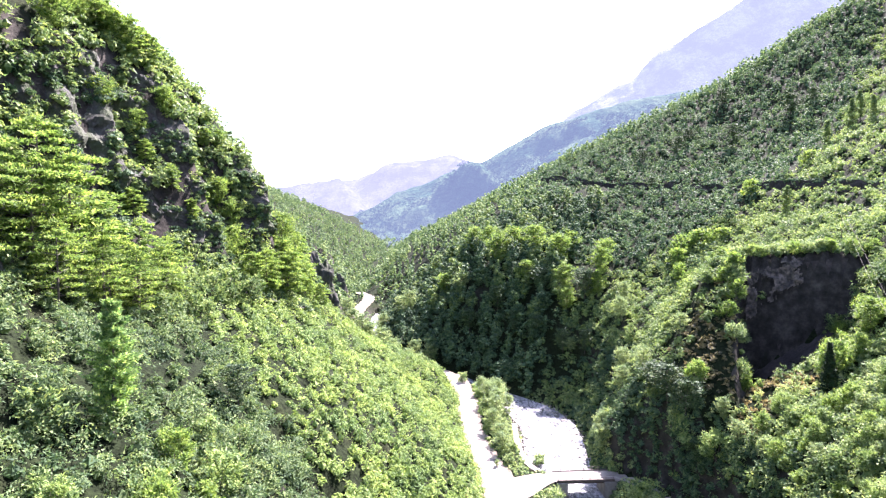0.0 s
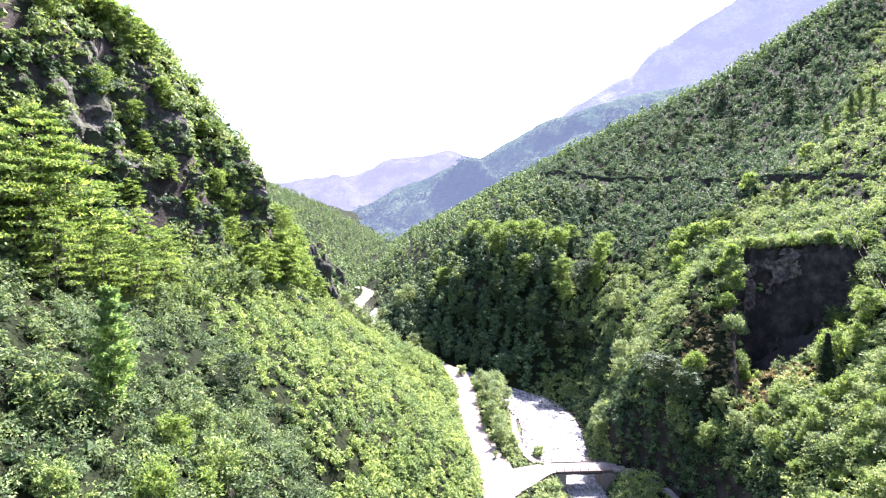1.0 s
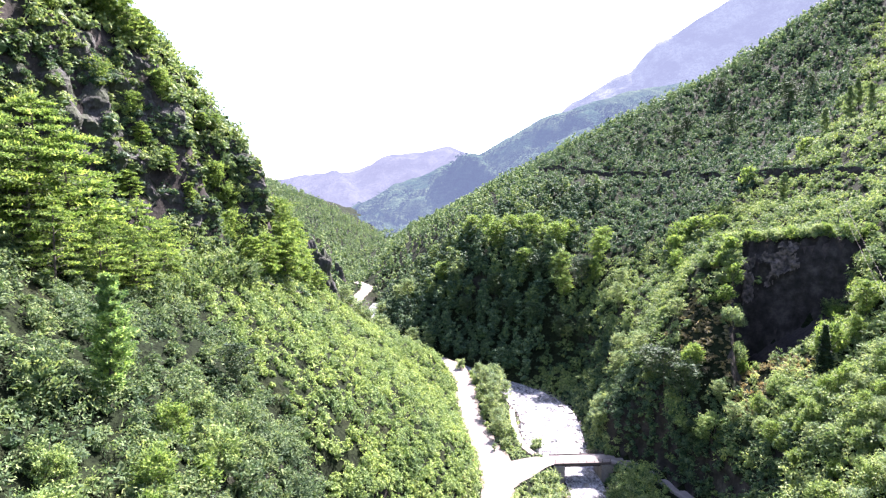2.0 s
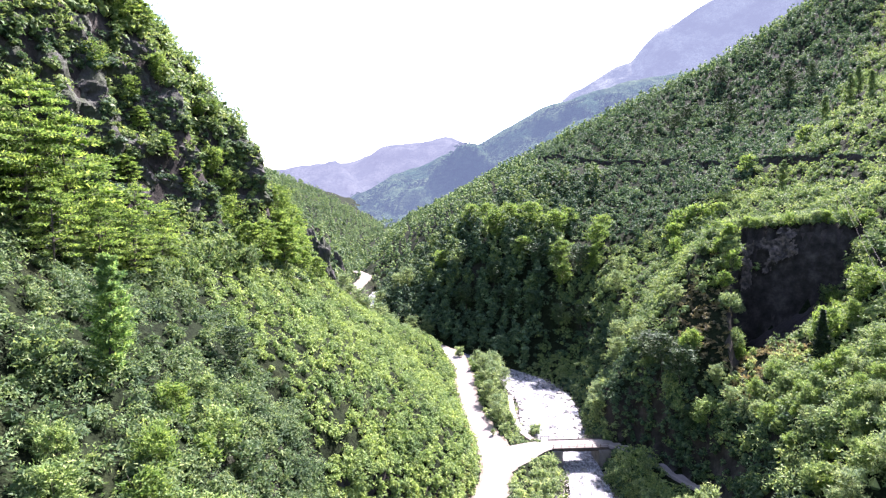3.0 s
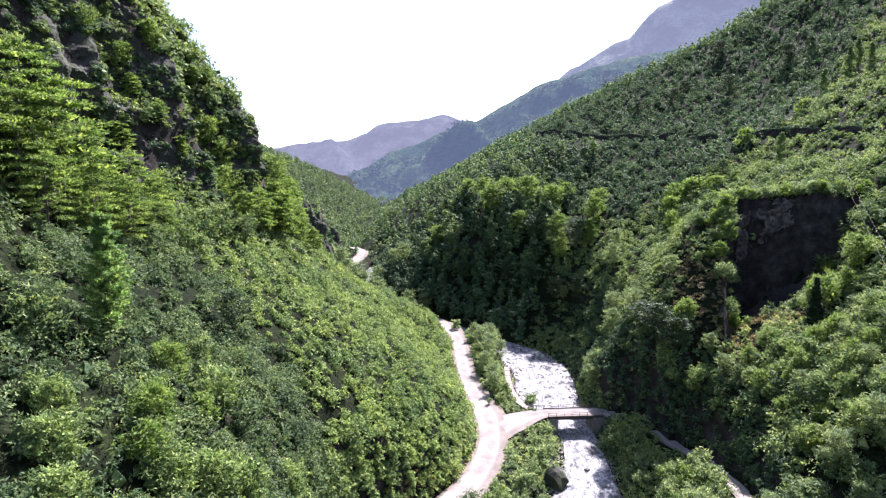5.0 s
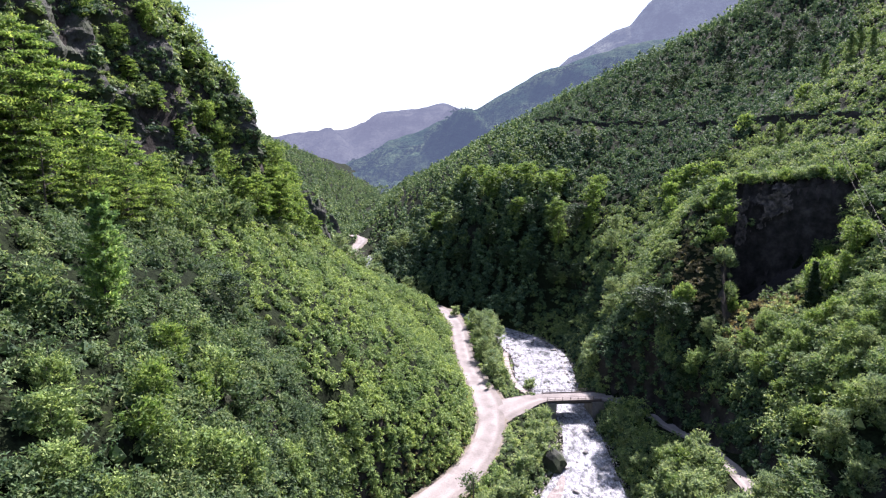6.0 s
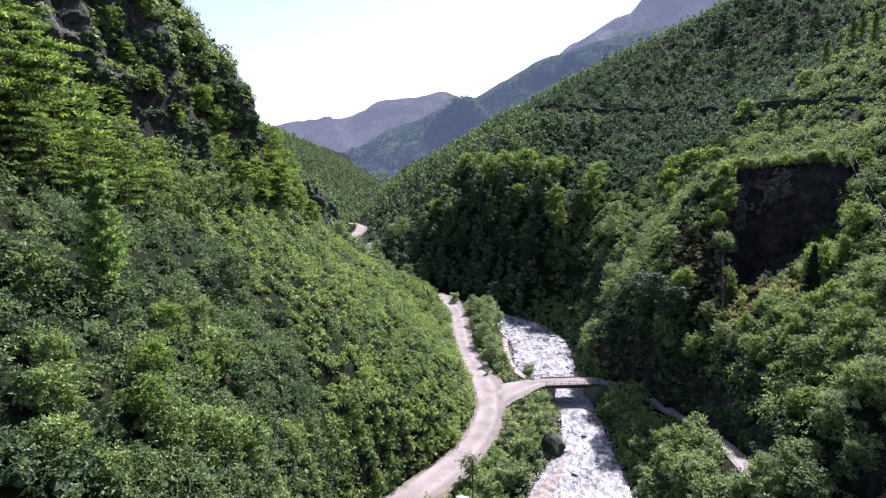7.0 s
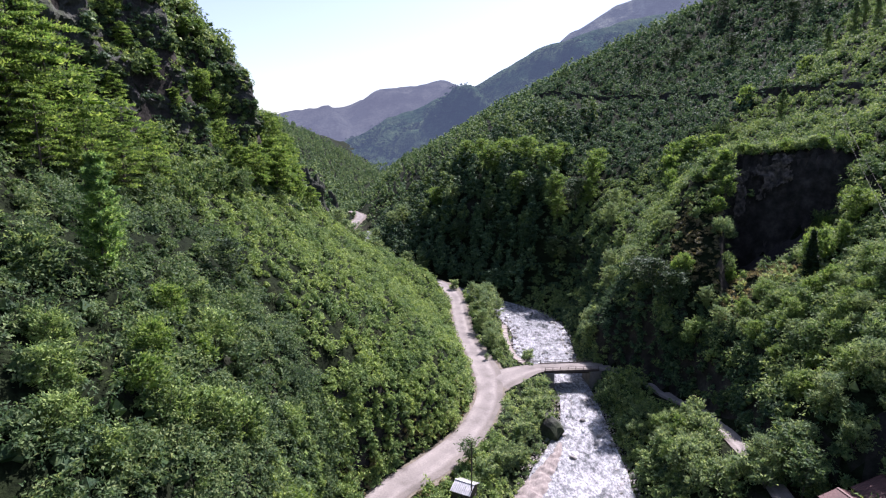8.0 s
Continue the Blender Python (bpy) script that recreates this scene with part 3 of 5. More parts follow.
def cliff_face(y0, y1, low, high, step=0.6, proud=0.5):
    """The rock face itself: the line of the slope at each height, broken into ledges and buttresses."""
    ys, zs = np.arange(y0, y1, step), np.linspace(0, 1, 90)
    xs = np.arange(-104.0, -28.0, 0.4)
    pts = []
    for y in ys:
        col = craggy(xs, np.full(len(xs), y))
        a, b = line_at(low, y), line_at(high, y)
        z = a + (b - a) * zs
        x = np.interp(-z, -np.maximum.accumulate(col[::-1])[::-1], xs)
        for xv, zv in zip(x, z):
            p = Vector((xv, y, zv))
            ledge = noise.noise(Vector((xv * 0.05, y * 0.09, zv * 0.28))) * 1.5
            butt = abs(noise.noise(Vector((7, y * 0.13, zv * 0.035)))) * 4.0 - 1.2
            chip = noise.noise(p * 1.4) * 0.35 + (noise.voronoi(Vector((p.x * 0.3, p.y * 0.34, p.z * 0.2)))[0][0] - 0.4) * 2.2 + (noise.voronoi(p * 0.75)[0][0] - 0.4) * 0.8
            out = proud + ledge + butt + chip
            pts.append((xv + out * 0.94, y - out * 0.34, zv))
    n = len(zs)
    faces = [(i * n + j, (i + 1) * n + j, (i + 1) * n + j + 1, i * n + j + 1) for i in range(len(ys) - 1) for j in range(n - 1)]
    return pts, mesh_object("rock_cliff", pts, faces, CLIFF)


CLIFF_LOW = [(60, 62), (90, 55), (110, 53), (130, 46), (150, 40), (158, 42)]
CLIFF_HIGH = [(60, 86), (90, 94), (112, 98), (130, 94), (145, 82), (152, 74), (158, 62)]
def scar_surface(name, u0, u1, v0, v1, step, lift, material, label, category, rough, fine=0.5, sunk=0.0, ragged=0.0):
    """A piece of the slipped slope: bare earth, or rock left standing in its head wall."""
    us, vs = np.arange(u0, u1, step), np.arange(v0, v1, step * fine)
    U, V = np.meshgrid(us, vs, indexing="ij")
    x, y = (91 + U * 0.89 - V * 0.45).ravel(), (148 - U * 0.45 - V * 0.89).ravel()
    z = height(x, y)
    pts = []
    edge = np.minimum(np.minimum(U - u0, u1 - U) / (u1 - u0), np.minimum(V - v0, v1 - V) / (v1 - v0)).ravel()
    for p, e, v in zip(zip(x, y, z), edge, V.ravel()):
        q = Vector(p)
        out = (lift + 1.2 * (1 - min(1.0, max(0.0, (v - 2.5) / 3)))) - sunk * max(0.0, 1 - 5 * e) + (noise.noise(q * 0.45) * 0.8 + noise.noise(q * 1.3) * 0.4) * rough
        pts.append((q.x - out * 0.4, q.y - out * 0.8, q.z + out * 0.45))
    n = len(vs)
    whole = [not ragged or e > 0.03 + ragged * (0.5 + noise.noise(Vector(q) * 0.35) + 0.6 * noise.noise(Vector(q) * 1.1)) for q, e in zip(pts, edge)]
    faces = [(i * n + j, i * n + j + 1, (i + 1) * n + j + 1, (i + 1) * n + j) for i in range(len(us) - 1) for j in range(n - 1) if whole[i * n + j]]
    return tagged(mesh_object(name, pts, faces, material), label, category, kind="structure")


SCAR_ROCK = surface("scar_rock", ((0.34, (0.02, 0.018, 0.017)), (0.5, (0.07, 0.06, 0.053)), (0.66, (0.15, 0.125, 0.108))), 0.9, 2.5, 0.95, 1.0, 0.25)
EARTH = surface("slipped_earth", ((0.3, (0.021, 0.018, 0.018)), (0.55, (0.036, 0.03, 0.028)), (0.75, (0.065, 0.052, 0.046))), 0.25, 2.0, 0.95, 1.0, 0.25)
scar_surface("landslip", -10.2, 13.5, -0.2, 25, 0.6, 0.2, EARTH, "bare dark brown earth of a landslip", "landslip", 0.5, 0.25, 2.2)
scar_surface("rock_face", -10.6, -7.0, -0.3, 0.3, 0.2, 0.35, SCAR_ROCK, "pale broken rock in the head of the landslip", "rock face", 0.9, 0.12, 0.5, 0.32)
scar_surface("rock_face", -6.6, 3.2, -0.35, 0.16, 0.2, 0.35, SCAR_ROCK, "pale broken rock in the head of the landslip", "rock face", 0.9, 0.12, 0.5, 0.32)
cliff_points, cliff = cliff_face(62, 157, CLIFF_LOW, CLIFF_HIGH)
tagged(cliff, "dark grey broken rock cliff with mossy ledges", "cliff", kind="structure")


def cut_bank(course, off, up):
    """The upright earth bank on the uphill side of a terrace track."""
    c = COURSES[course]
    g = np.stack([land(c[:, 0] + 1, c[:, 1]) - land(c[:, 0] - 1, c[:, 1]), land(c[:, 0], c[:, 1] + 1) - land(c[:, 0], c[:, 1] - 1)], 1)
    foot = c[:, :2] + unit(g) * off
    crown = height(*(c[:, :2] + unit(g) * (off + 2.6)).T) + up
    low = c[:, 2] - 2.6
    crown = np.clip(crown, low + 3.8, low + 5.2)
    rows, pts = 6, []
    for i in range(len(c)):
        for j in range(rows):
            q = Vector((*foot[i], low[i] + (crown[i] - low[i]) * j / (rows - 1)))
            n = noise.noise(q * 0.5) * 0.5 + noise.noise(q * 1.7) * 0.25 + 0.12 * j
            pts.append((q.x - unit(g)[i, 0] * n, q.y - unit(g)[i, 1] * n, q.z))
    faces = [(i * rows + j, (i + 1) * rows + j, (i + 1) * rows + j + 1, i * rows + j + 1) for i in range(len(c) - 1) for j in range(rows - 1)]
    tagged(mesh_object("terrace_bank", pts, faces, EARTH), "steep dark earth bank above a terrace track", "bank", kind="structure")
    return np.column_stack([foot + unit(g) * 0.4, crown - 0.5])


bank_top = cut_bank("terrace", 1.4, 0.3)


# ---- growth on the slopes ----
def scatter(x0, x1, y0, y1, gap, seed, room=(1.6, 1.4, 2.0, 0.9)):
    """Places on a jittered grid, on the ground, clear of roads and river."""
    rng = np.random.default_rng(seed)
    x, y = np.meshgrid(np.arange(x0, x1, gap), np.arange(y0, y1, gap))
    x = (x + (np.arange(x.shape[0])[:, None] % 2) * gap / 2).ravel() + rng.uniform(-0.8, 0.8, x.size) * gap
    y = y.ravel() + rng.uniform(-0.8, 0.8, y.size) * gap
    keep = np.ones(len(x), bool)
    for course, r in zip(("main", "side", "river", "terrace"), room):
        d, h, w = near_course(x, y, course)
        keep &= d > w / 2 + r
    x, y = x[keep], y[keep]
    z = height(x, y)
    fall = np.hypot(height(x + 0.6, y) - z, height(x, y + 0.6) - z) / 0.6
    more = np.clip(np.sqrt(1 + fall ** 2) / 1.15 - 1, 0, 5)
    times = np.floor(more + rng.uniform(size=len(x))).astype(int)
    ex, ey = np.repeat(x, times), np.repeat(y, times)
    ex, ey = ex + rng.uniform(-0.5, 0.5, len(ex)) * gap, ey + rng.uniform(-0.5, 0.5, len(ey)) * gap
    x, y = np.concatenate([x, ex]), np.concatenate([y, ey])
    z = height(x, y)
    sx, sy = (height(x + 0.6, y) - z) / 0.6, (height(x, y + 0.6) - z) / 0.6
    lean = 0.55 * ease(np.hypot(sx, sy), 1.0, 2.2) / np.maximum(np.hypot(sx, sy), 0.1)
    inside = np.abs(x) < 0.8 * y + 12  # the open part of the valley
    return (x - sx * lean)[inside], (y - sy * lean)[inside], z[inside], rng


def shrub_leaves(x, y, z, r, sprays, per, leaf, rng, tall):
    """Shrubs of flat leafy sprays held out round their stems, standing upright on the slope."""
    n = len(x)
    k = np.repeat(np.arange(n), sprays)
    d = rng.normal(size=(len(k), 3))
    d[:, 2] = np.abs(d[:, 2]) * 1.1 - 0.2
    d = unit(d)
    reach = r[k] * rng.uniform(0.45, 1.0, len(k))
    at = np.stack([x[k] + d[:, 0] * reach, y[k] + d[:, 1] * reach, z[k] + r[k] * 0.25 + d[:, 2] * reach * tall], 1)
    size = r[k] * rng.uniform(0.26, 0.5, len(k))
    j = np.repeat(np.arange(len(k)), per)
    a, rad = rng.uniform(0, 2 * np.pi, len(j)), np.sqrt(rng.uniform(0, 1, len(j))) * size[j]
    tilt = unit(d * [0.6, 0.6, 0.2] + rng.normal(size=d.shape) * 0.22 + [0, 0, 0.8])
    tilt[:, 2] = np.maximum(tilt[:, 2], 0.4)
    tilt = unit(tilt)
    off = np.stack([np.cos(a) * rad, np.sin(a) * rad, np.zeros(len(j))], 1)
    off[:, 2] = -(off * tilt[j]).sum(1) / tilt[j][:, 2] + rng.normal(size=len(j)) * 0.12 * size[j]
    nrm = unit(tilt[j] + rng.normal(size=off.shape) * 0.6)
    leaves = leaf_tris(at[j] + off, nrm, np.full(len(j), leaf * 1.4), rng, 0.34, 0.15, unit(off + rng.normal(size=off.shape) * 0.5 * size[j][:, None]))
    axes = np.eye(3)[None] * (np.minimum(r, 1.5)[:, None] * [0.55, 0.55, 0.5 * tall])[:, :, None]
    return np.concatenate([leaves, inner_mass(np.stack([x, y, z + r * 0.12], 1), axes, rng)])


def cover(name, places, radius, sprays, per, leaf, material, label, tall=1.0, category="shrubs"):
    """Shrubs too many to count, as one cover."""
    x, y, z, rng = places
    r = radius * rng.uniform(0.5, 1.5, len(x)) * (1 + 0.3 * wobble(x, y, 9, 77) + 0.2 * wobble(x, y, 26, 78))
    me = quads_mesh(name, shrub_leaves(x, y, z, r, sprays, per, leaf, rng, tall), material)
    return tagged(new(name, me), label, category, kind="stuff")


def chosen(places, test):
    x, y, z, rng = places
    m = test(x, y, z)
    return x[m], y[m], z[m], rng


def fade(x, y, share, seed):
    return np.random.default_rng(seed).uniform(size=len(x)) < share


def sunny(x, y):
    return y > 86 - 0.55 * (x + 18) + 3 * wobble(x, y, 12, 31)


LEFT = scatter(-64, 12, 34, 222, 1.85, 21, (1.1, 1.4, 2.0, 0.9))
HOLLOW = scatter(-64, 6, 30, 150, 2.45, 29, (1.4, 1.4, 2.0, 0.9))
# Leaf colour itself is lit on the sunny side, shaded in the hollow.
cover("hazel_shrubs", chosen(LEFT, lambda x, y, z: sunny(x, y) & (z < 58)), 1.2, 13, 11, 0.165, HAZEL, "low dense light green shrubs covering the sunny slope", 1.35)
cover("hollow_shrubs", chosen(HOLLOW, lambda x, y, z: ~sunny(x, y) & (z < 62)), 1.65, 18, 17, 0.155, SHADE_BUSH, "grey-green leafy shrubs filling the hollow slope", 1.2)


STEEP = scatter(-42, -10, 30, 84, 1.5, 37, (1.2, 1.4, 2.0, 0.9))
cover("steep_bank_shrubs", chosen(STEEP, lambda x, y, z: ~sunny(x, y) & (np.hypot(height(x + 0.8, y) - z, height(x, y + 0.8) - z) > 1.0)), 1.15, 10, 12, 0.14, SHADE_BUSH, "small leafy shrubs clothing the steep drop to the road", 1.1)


def scar_floor(x, y):
    u, v = scar_place(x, y)
    return (v > 0.2) & (v < 19) & (u > -10.6) & (u < 13)


def dry_patch(x, y):
    return (x > 56) & (x < 80) & (y > 112) & (y < 150) & (wobble(x, y, 16, 41) > -0.7)


def tilted(x, y):
    return np.hypot(height(x + 0.8, y) - height(x - 0.8, y), height(x, y + 0.8) - height(x, y - 0.8)) / 1.6


RIGHT = scatter(38, 150, 46, 225, 2.3, 22)
cover("bank_shrubs", chosen(RIGHT, lambda x, y, z: (z < 64) & ~((z < 14) & (x > 49) & (y > 84) & (y < 150) & fade(x, y, 0.75, 8)) & ~((z < 21) & (y > 140) & (tilted(x, y) > 1.1) & fade(x, y, 0.85, 14)) & ~scar_floor(x, y) & ~(dry_patch(x, y) & fade(x, y, 0.85, 5)) & ~((x > 55) & (x < 80) & (y > 70) & (y < 116) & fade(x, y, 0.12, 7))), 1.7, 13, 11, 0.21, WOOD_LEAF, "mixed green shrubs on the steep bank", 1.15)
cover("bank_scrub", chosen(scatter(57, 96, 62, 122, 2.3, 63), lambda x, y, z: (z > 13) & ~scar_floor(x, y) & (tilted(x, y) < 1.8)), 1.35, 11, 10, 0.17, LIT_LEAF, "grey-green scrub over the wooded bank, sunlight put into its pale colour", 1.9)
# The darker terrace leaf puts the bank's shade into the colour.
cover("shaded_bank_shrubs", chosen(scatter(40, 66, 84, 205, 1.5, 52, (0.8, 0.8, 0.5, 0.9)), lambda x, y, z: (tilted(x, y) > 1.0) & (z < 24) & (x > 41)), 1.0, 9, 9, 0.19, TEA, "shrubs hanging on the steep bank, shade put into their dark green", 1.0)
cover("scar_plants", chosen(RIGHT, lambda x, y, z: scar_floor(x, y) & fade(x, y, 0.06, 6)), 0.9, 7, 8, 0.26, WOOD_LEAF, "few green plants on bare slipped earth")
cover("dry_slope_grass", chosen(scatter(54, 84, 108, 156, 1.5, 33), lambda x, y, z: dry_patch(x, y) & ~scar_floor(x, y) & (tilted(x, y) < 1.3)), 0.8, 6, 10, 0.2, DRY, "tawny dry grass and weeds on a rough slope", 0.7, "grass")
VERGE = scatter(-24, 14, 60, 215, 1.1, 34, (0.9, 1.4, 2.0, 0.9))
steep = lambda x, y, z: np.abs(height(x + 0.8, y) - height(x - 0.8, y)) > 1.9
cover("road_bank_shrubs", chosen(VERGE, lambda x, y, z: (z < 20) & steep(x, y, z) & ((z > 6) | fade(x, y, 0.45, 16))), 0.95, 8, 9, 0.21, HAZEL, "small shrubs hanging over the cut bank by the road", 1.0)
cover("dry_bank_grass", chosen(VERGE, lambda x, y, z: (z < 5) & (near_course(x, y, "main")[0] < 7) & (y < 150) & (x < 12) & fade(x, y, 0.9, 12)), 0.5, 6, 8, 0.15, DRY, "dry yellowish grass along the cut bank", 0.7, "grass")
UPPER = scatter(40, 330, 150, 440, 2.45, 23)
woods = lambda x, y, z: (x < 30 + (y - 200) * 0.55) & (y < 330)
BRIGHT_EDGE = [(150, 60), (200, 88), (217, 100), (224, 122), (243, 158), (267, 183), (300, 218), (440, 340)]
bright = lambda x, y: x > line_at(BRIGHT_EDGE, y) + 9 * wobble(x, y, 30, 43)
cover("terrace_shrubs", chosen(UPPER, lambda x, y, z: (z > 44) & (np.mod(land(x, y) + 1.1 * wobble(x, y, 26, 47), 3.0) < 2.0) & ~bright(x, y) & ~woods(x, y, z) & ~scar_floor(x, y) & (x + 0.55 * y > 190)), 1.65, 9, 7, 0.33, TEA, "dark green shrubs in close ranks on the far hillside", 1.7)

cover("hillside_shrubs", chosen(UPPER, lambda x, y, z: (z > 62) & bright(x, y) & fade(x, y, 0.68, 15) & ~scar_floor(x, y)), 1.8, 10, 9, 0.29, WOOD_LEAF, "lighter green mixed shrubs on the upper hillside", 1.2)
edge_rng = np.random.default_rng(91)
edge = bank_top[edge_rng.integers(0, len(bank_top), 420)] + edge_rng.normal(size=(420, 3)) * [0.7, 0.7, 0.15]
cover("terrace_edge_shrubs", (edge[:, 0], edge[:, 1], edge[:, 2], edge_rng), 0.9, 8, 8, 0.22, TEA, "dark shrubs overhanging the bank of the terrace track", 1.0)
FLAT = scatter(4, 48, 60, 206, 1.15, 28, (0.7, 0.6, 0.3, 0.9))
cover("bank_growth", chosen(FLAT, lambda x, y, z: (z < 4) & fade(x, y, 0.8, 9)), 0.8, 7, 8, 0.2, LIT_LEAF, "rough grass and low bushes between road and river", 0.8)
cp = np.array(cliff_points)
pick = np.random.default_rng(3)
keep = (ridge_noise(cp, 9.0, 3) > 0.0) & (pick.uniform(size=len(cp)) < 0.1)
cl = cp[keep]
cover("cliff_shrubs", (cl[:, 0] + 0.5, cl[:, 1] - 0.2, cl[:, 2] - 0.3, pick), 1.0, 9, 9, 0.22, WOOD_LEAF, "green bushes clinging to the rock ledges", 0.8)
hung = cp[(ridge_noise(cp + 40, 6.0, 3) > -0.05) & (pick.uniform(size=len(cp)) < 0.16)]
# A darker leaf than the other ledge bushes: cliff shade as colour.
cover("shaded_cliff_shrubs", (hung[:, 0] + 0.3, hung[:, 1] - 0.2, hung[:, 2] - 0.3, pick), 0.9, 8, 9, 0.2, TEA, "ivy and bushes on the cliff, its shade put into their dark green", 0.9)
TOP = scatter(-110, -42, 60, 190, 2.4, 24)
gentle = lambda x, y, z: np.hypot(land(x + 1, y) - land(x - 1, y), land(x, y + 1) - land(x, y - 1)) < 4.6
cover("hilltop_shrubs", chosen(TOP, lambda x, y, z: (z > 60) & gentle(x, y, z) & ((y > 118) | fade(x, y, 0.45, 19))), 2.1, 9, 9, 0.36, WOOD_LEAF, "leafy scrub along the top of the cliff", 1.4)


def woodland(name, places, tree_height, leaves, leaf, material, label, clumps=7, slim=0.34):
    """Distant trees, too many to count: upright crowns built up of several leafy clumps."""
    x, y, z, rng = places
    n = len(x)
    h = tree_height * rng.uniform(0.55, 1.3, n)
    k = np.repeat(np.arange(n), clumps)
    up = np.tile(np.linspace(0.22, 0.9, clumps), n) + rng.uniform(-0.06, 0.06, len(k))
    a = rng.uniform(0, 2 * np.pi, len(k))
    out = h[k] * slim * 0.8 * np.sin(up * 2.9) * rng.uniform(0.25, 1.0, len(k))
    centre = np.stack([x[k] + np.cos(a) * out, y[k] + np.sin(a) * out, z[k] + up * h[k]], 1)
    size = h[k] * slim * rng.uniform(0.4, 0.75, len(k)) * (1.15 - 0.6 * up)
    j = np.repeat(np.arange(len(k)), max(2, leaves // clumps))
    d = unit(rng.normal(size=(len(j), 3)))
    at = centre[j] + d * (size[j] * rng.uniform(0.35, 1.0, len(j)) ** 0.4)[:, None] * [1, 1, 0.8]
    nrm = unit(d * 0.6 + rng.normal(size=d.shape) * 0.45 + np.array([0, 0, 0.5]))
    axes = np.eye(3)[None] * (size[:, None] * [0.62, 0.62, 0.5])[:, :, None]
    me = quads_mesh(name, np.concatenate([leaf_tris(at, nrm, np.full(len(j), leaf), rng, 0.5), inner_mass(centre, axes, rng)]), material)
    return tagged(new(name, me), label, "woods", kind="stuff")


RIVER_EDGE = [(168, 44), (190, 39), (207, 28), (222, 15), (241, -2), (266, -26), (300, -34), (345, -36)]
WALL = scatter(-62, 100, 168, 345, 3.6, 25, (2.0, 2.0, 0.6, 1.0))
on_wall = lambda x, y, z: woods(x, y, z) & (z < 70) & (x > line_at(RIVER_EDGE, y) + 1)
# Terrace leaf darkens these trees in place of shade on the wall.
woodland("gorge_woods", chosen(WALL, lambda x, y, z: on_wall(x, y, z) & fade(x, y, 0.8, 13)), 9.0, 230, 0.34, TEA, "dense trees on the gorge wall, its shade put into their dark green", 9, 0.3)
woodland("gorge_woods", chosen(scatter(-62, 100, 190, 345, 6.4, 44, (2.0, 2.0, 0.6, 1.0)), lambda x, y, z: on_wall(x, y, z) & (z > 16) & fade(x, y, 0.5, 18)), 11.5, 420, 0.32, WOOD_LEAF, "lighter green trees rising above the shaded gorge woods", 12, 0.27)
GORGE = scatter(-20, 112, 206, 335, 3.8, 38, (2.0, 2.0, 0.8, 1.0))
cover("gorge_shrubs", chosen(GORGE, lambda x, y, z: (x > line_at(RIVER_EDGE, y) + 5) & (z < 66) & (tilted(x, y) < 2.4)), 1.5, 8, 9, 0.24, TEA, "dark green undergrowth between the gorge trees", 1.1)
SPUR = scatter(-260, -40, 168, 820, 6.4, 26)
woodland("far_slope_woods", chosen(SPUR, lambda x, y, z: (x < -48 - 0.06 * (y - 200)) & (y > 165 - 0.2 * (x + 60))), 7.4, 49, 0.68, HAZED_LEAF, "light green woods along the far valley side", 5, 0.32)
BEYOND = scatter(-80, 330, 335, 520, 6.2, 27)
woodland("ridge_woods", chosen(BEYOND, lambda x, y, z: (y > 400) | (x < 60)), 7.0, 49, 0.68, HAZED_LEAF, "woods along the hillside crest", 5, 0.32)


HEAD = scatter(-160, 220, 520, 900, 9.0, 45)
woodland("valley_head_woods", chosen(HEAD, lambda x, y, z: x > -48 - 0.06 * (y - 200)), 8.0, 45, 0.85, HAZED_LEAF, "woods closing the far end of the valley", 5, 0.36)


# ---- trees and bushes ----
def tube(bm, points, radii, sides=6):
    rings = []
    for i, (p, r) in enumerate(zip(points, radii)):
        p = Vector(p)
        d = (Vector(points[min(i + 1, len(points) - 1)]) - Vector(points[max(i - 1, 0)])).normalized()
        a = d.orthogonal().normalized()
        b = d.cross(a)
        rings.append([bm.verts.new(p + (a * math.cos(t) + b * math.sin(t)) * r) for t in np.linspace(0, 2 * np.pi, sides, endpoint=False)])
    for r0, r1 in zip(rings, rings[1:]):
        for k in range(sides):
            bm.faces.new((r0[k], r0[(k + 1) % sides], r1[(k + 1) % sides], r1[k]))
    bm.faces.new(rings[-1])


def spray_leaves(centres, axes, per, leaf, rng, up=0.5):
    """Leaves in tilted flat ellipsoids, each given by a centre and three axes (rows)."""
    k = np.repeat(np.arange(len(centres)), per)
    d = unit(rng.normal(size=(len(k), 3)))
    d *= (rng.uniform(0.1, 1.0, len(k)) ** 0.5)[:, None]
    off = np.einsum("ni,nij->nj", d, axes[k])
    flat = unit(off * [1, 1, 0.3])
    way = unit(flat * 0.6 + centres[k] * [0.12, 0.12, 0] + rng.normal(size=d.shape) * 0.55 + [0, 0, 0.35])
    nrm = unit(d * 0.4 + rng.normal(size=d.shape) * 0.62 + np.array([0, 0, up + 0.1]))
    return leaf_tris(centres[k] + off, nrm, np.full(len(k), leaf * 1.6), rng, 0.3, 0.1, way)


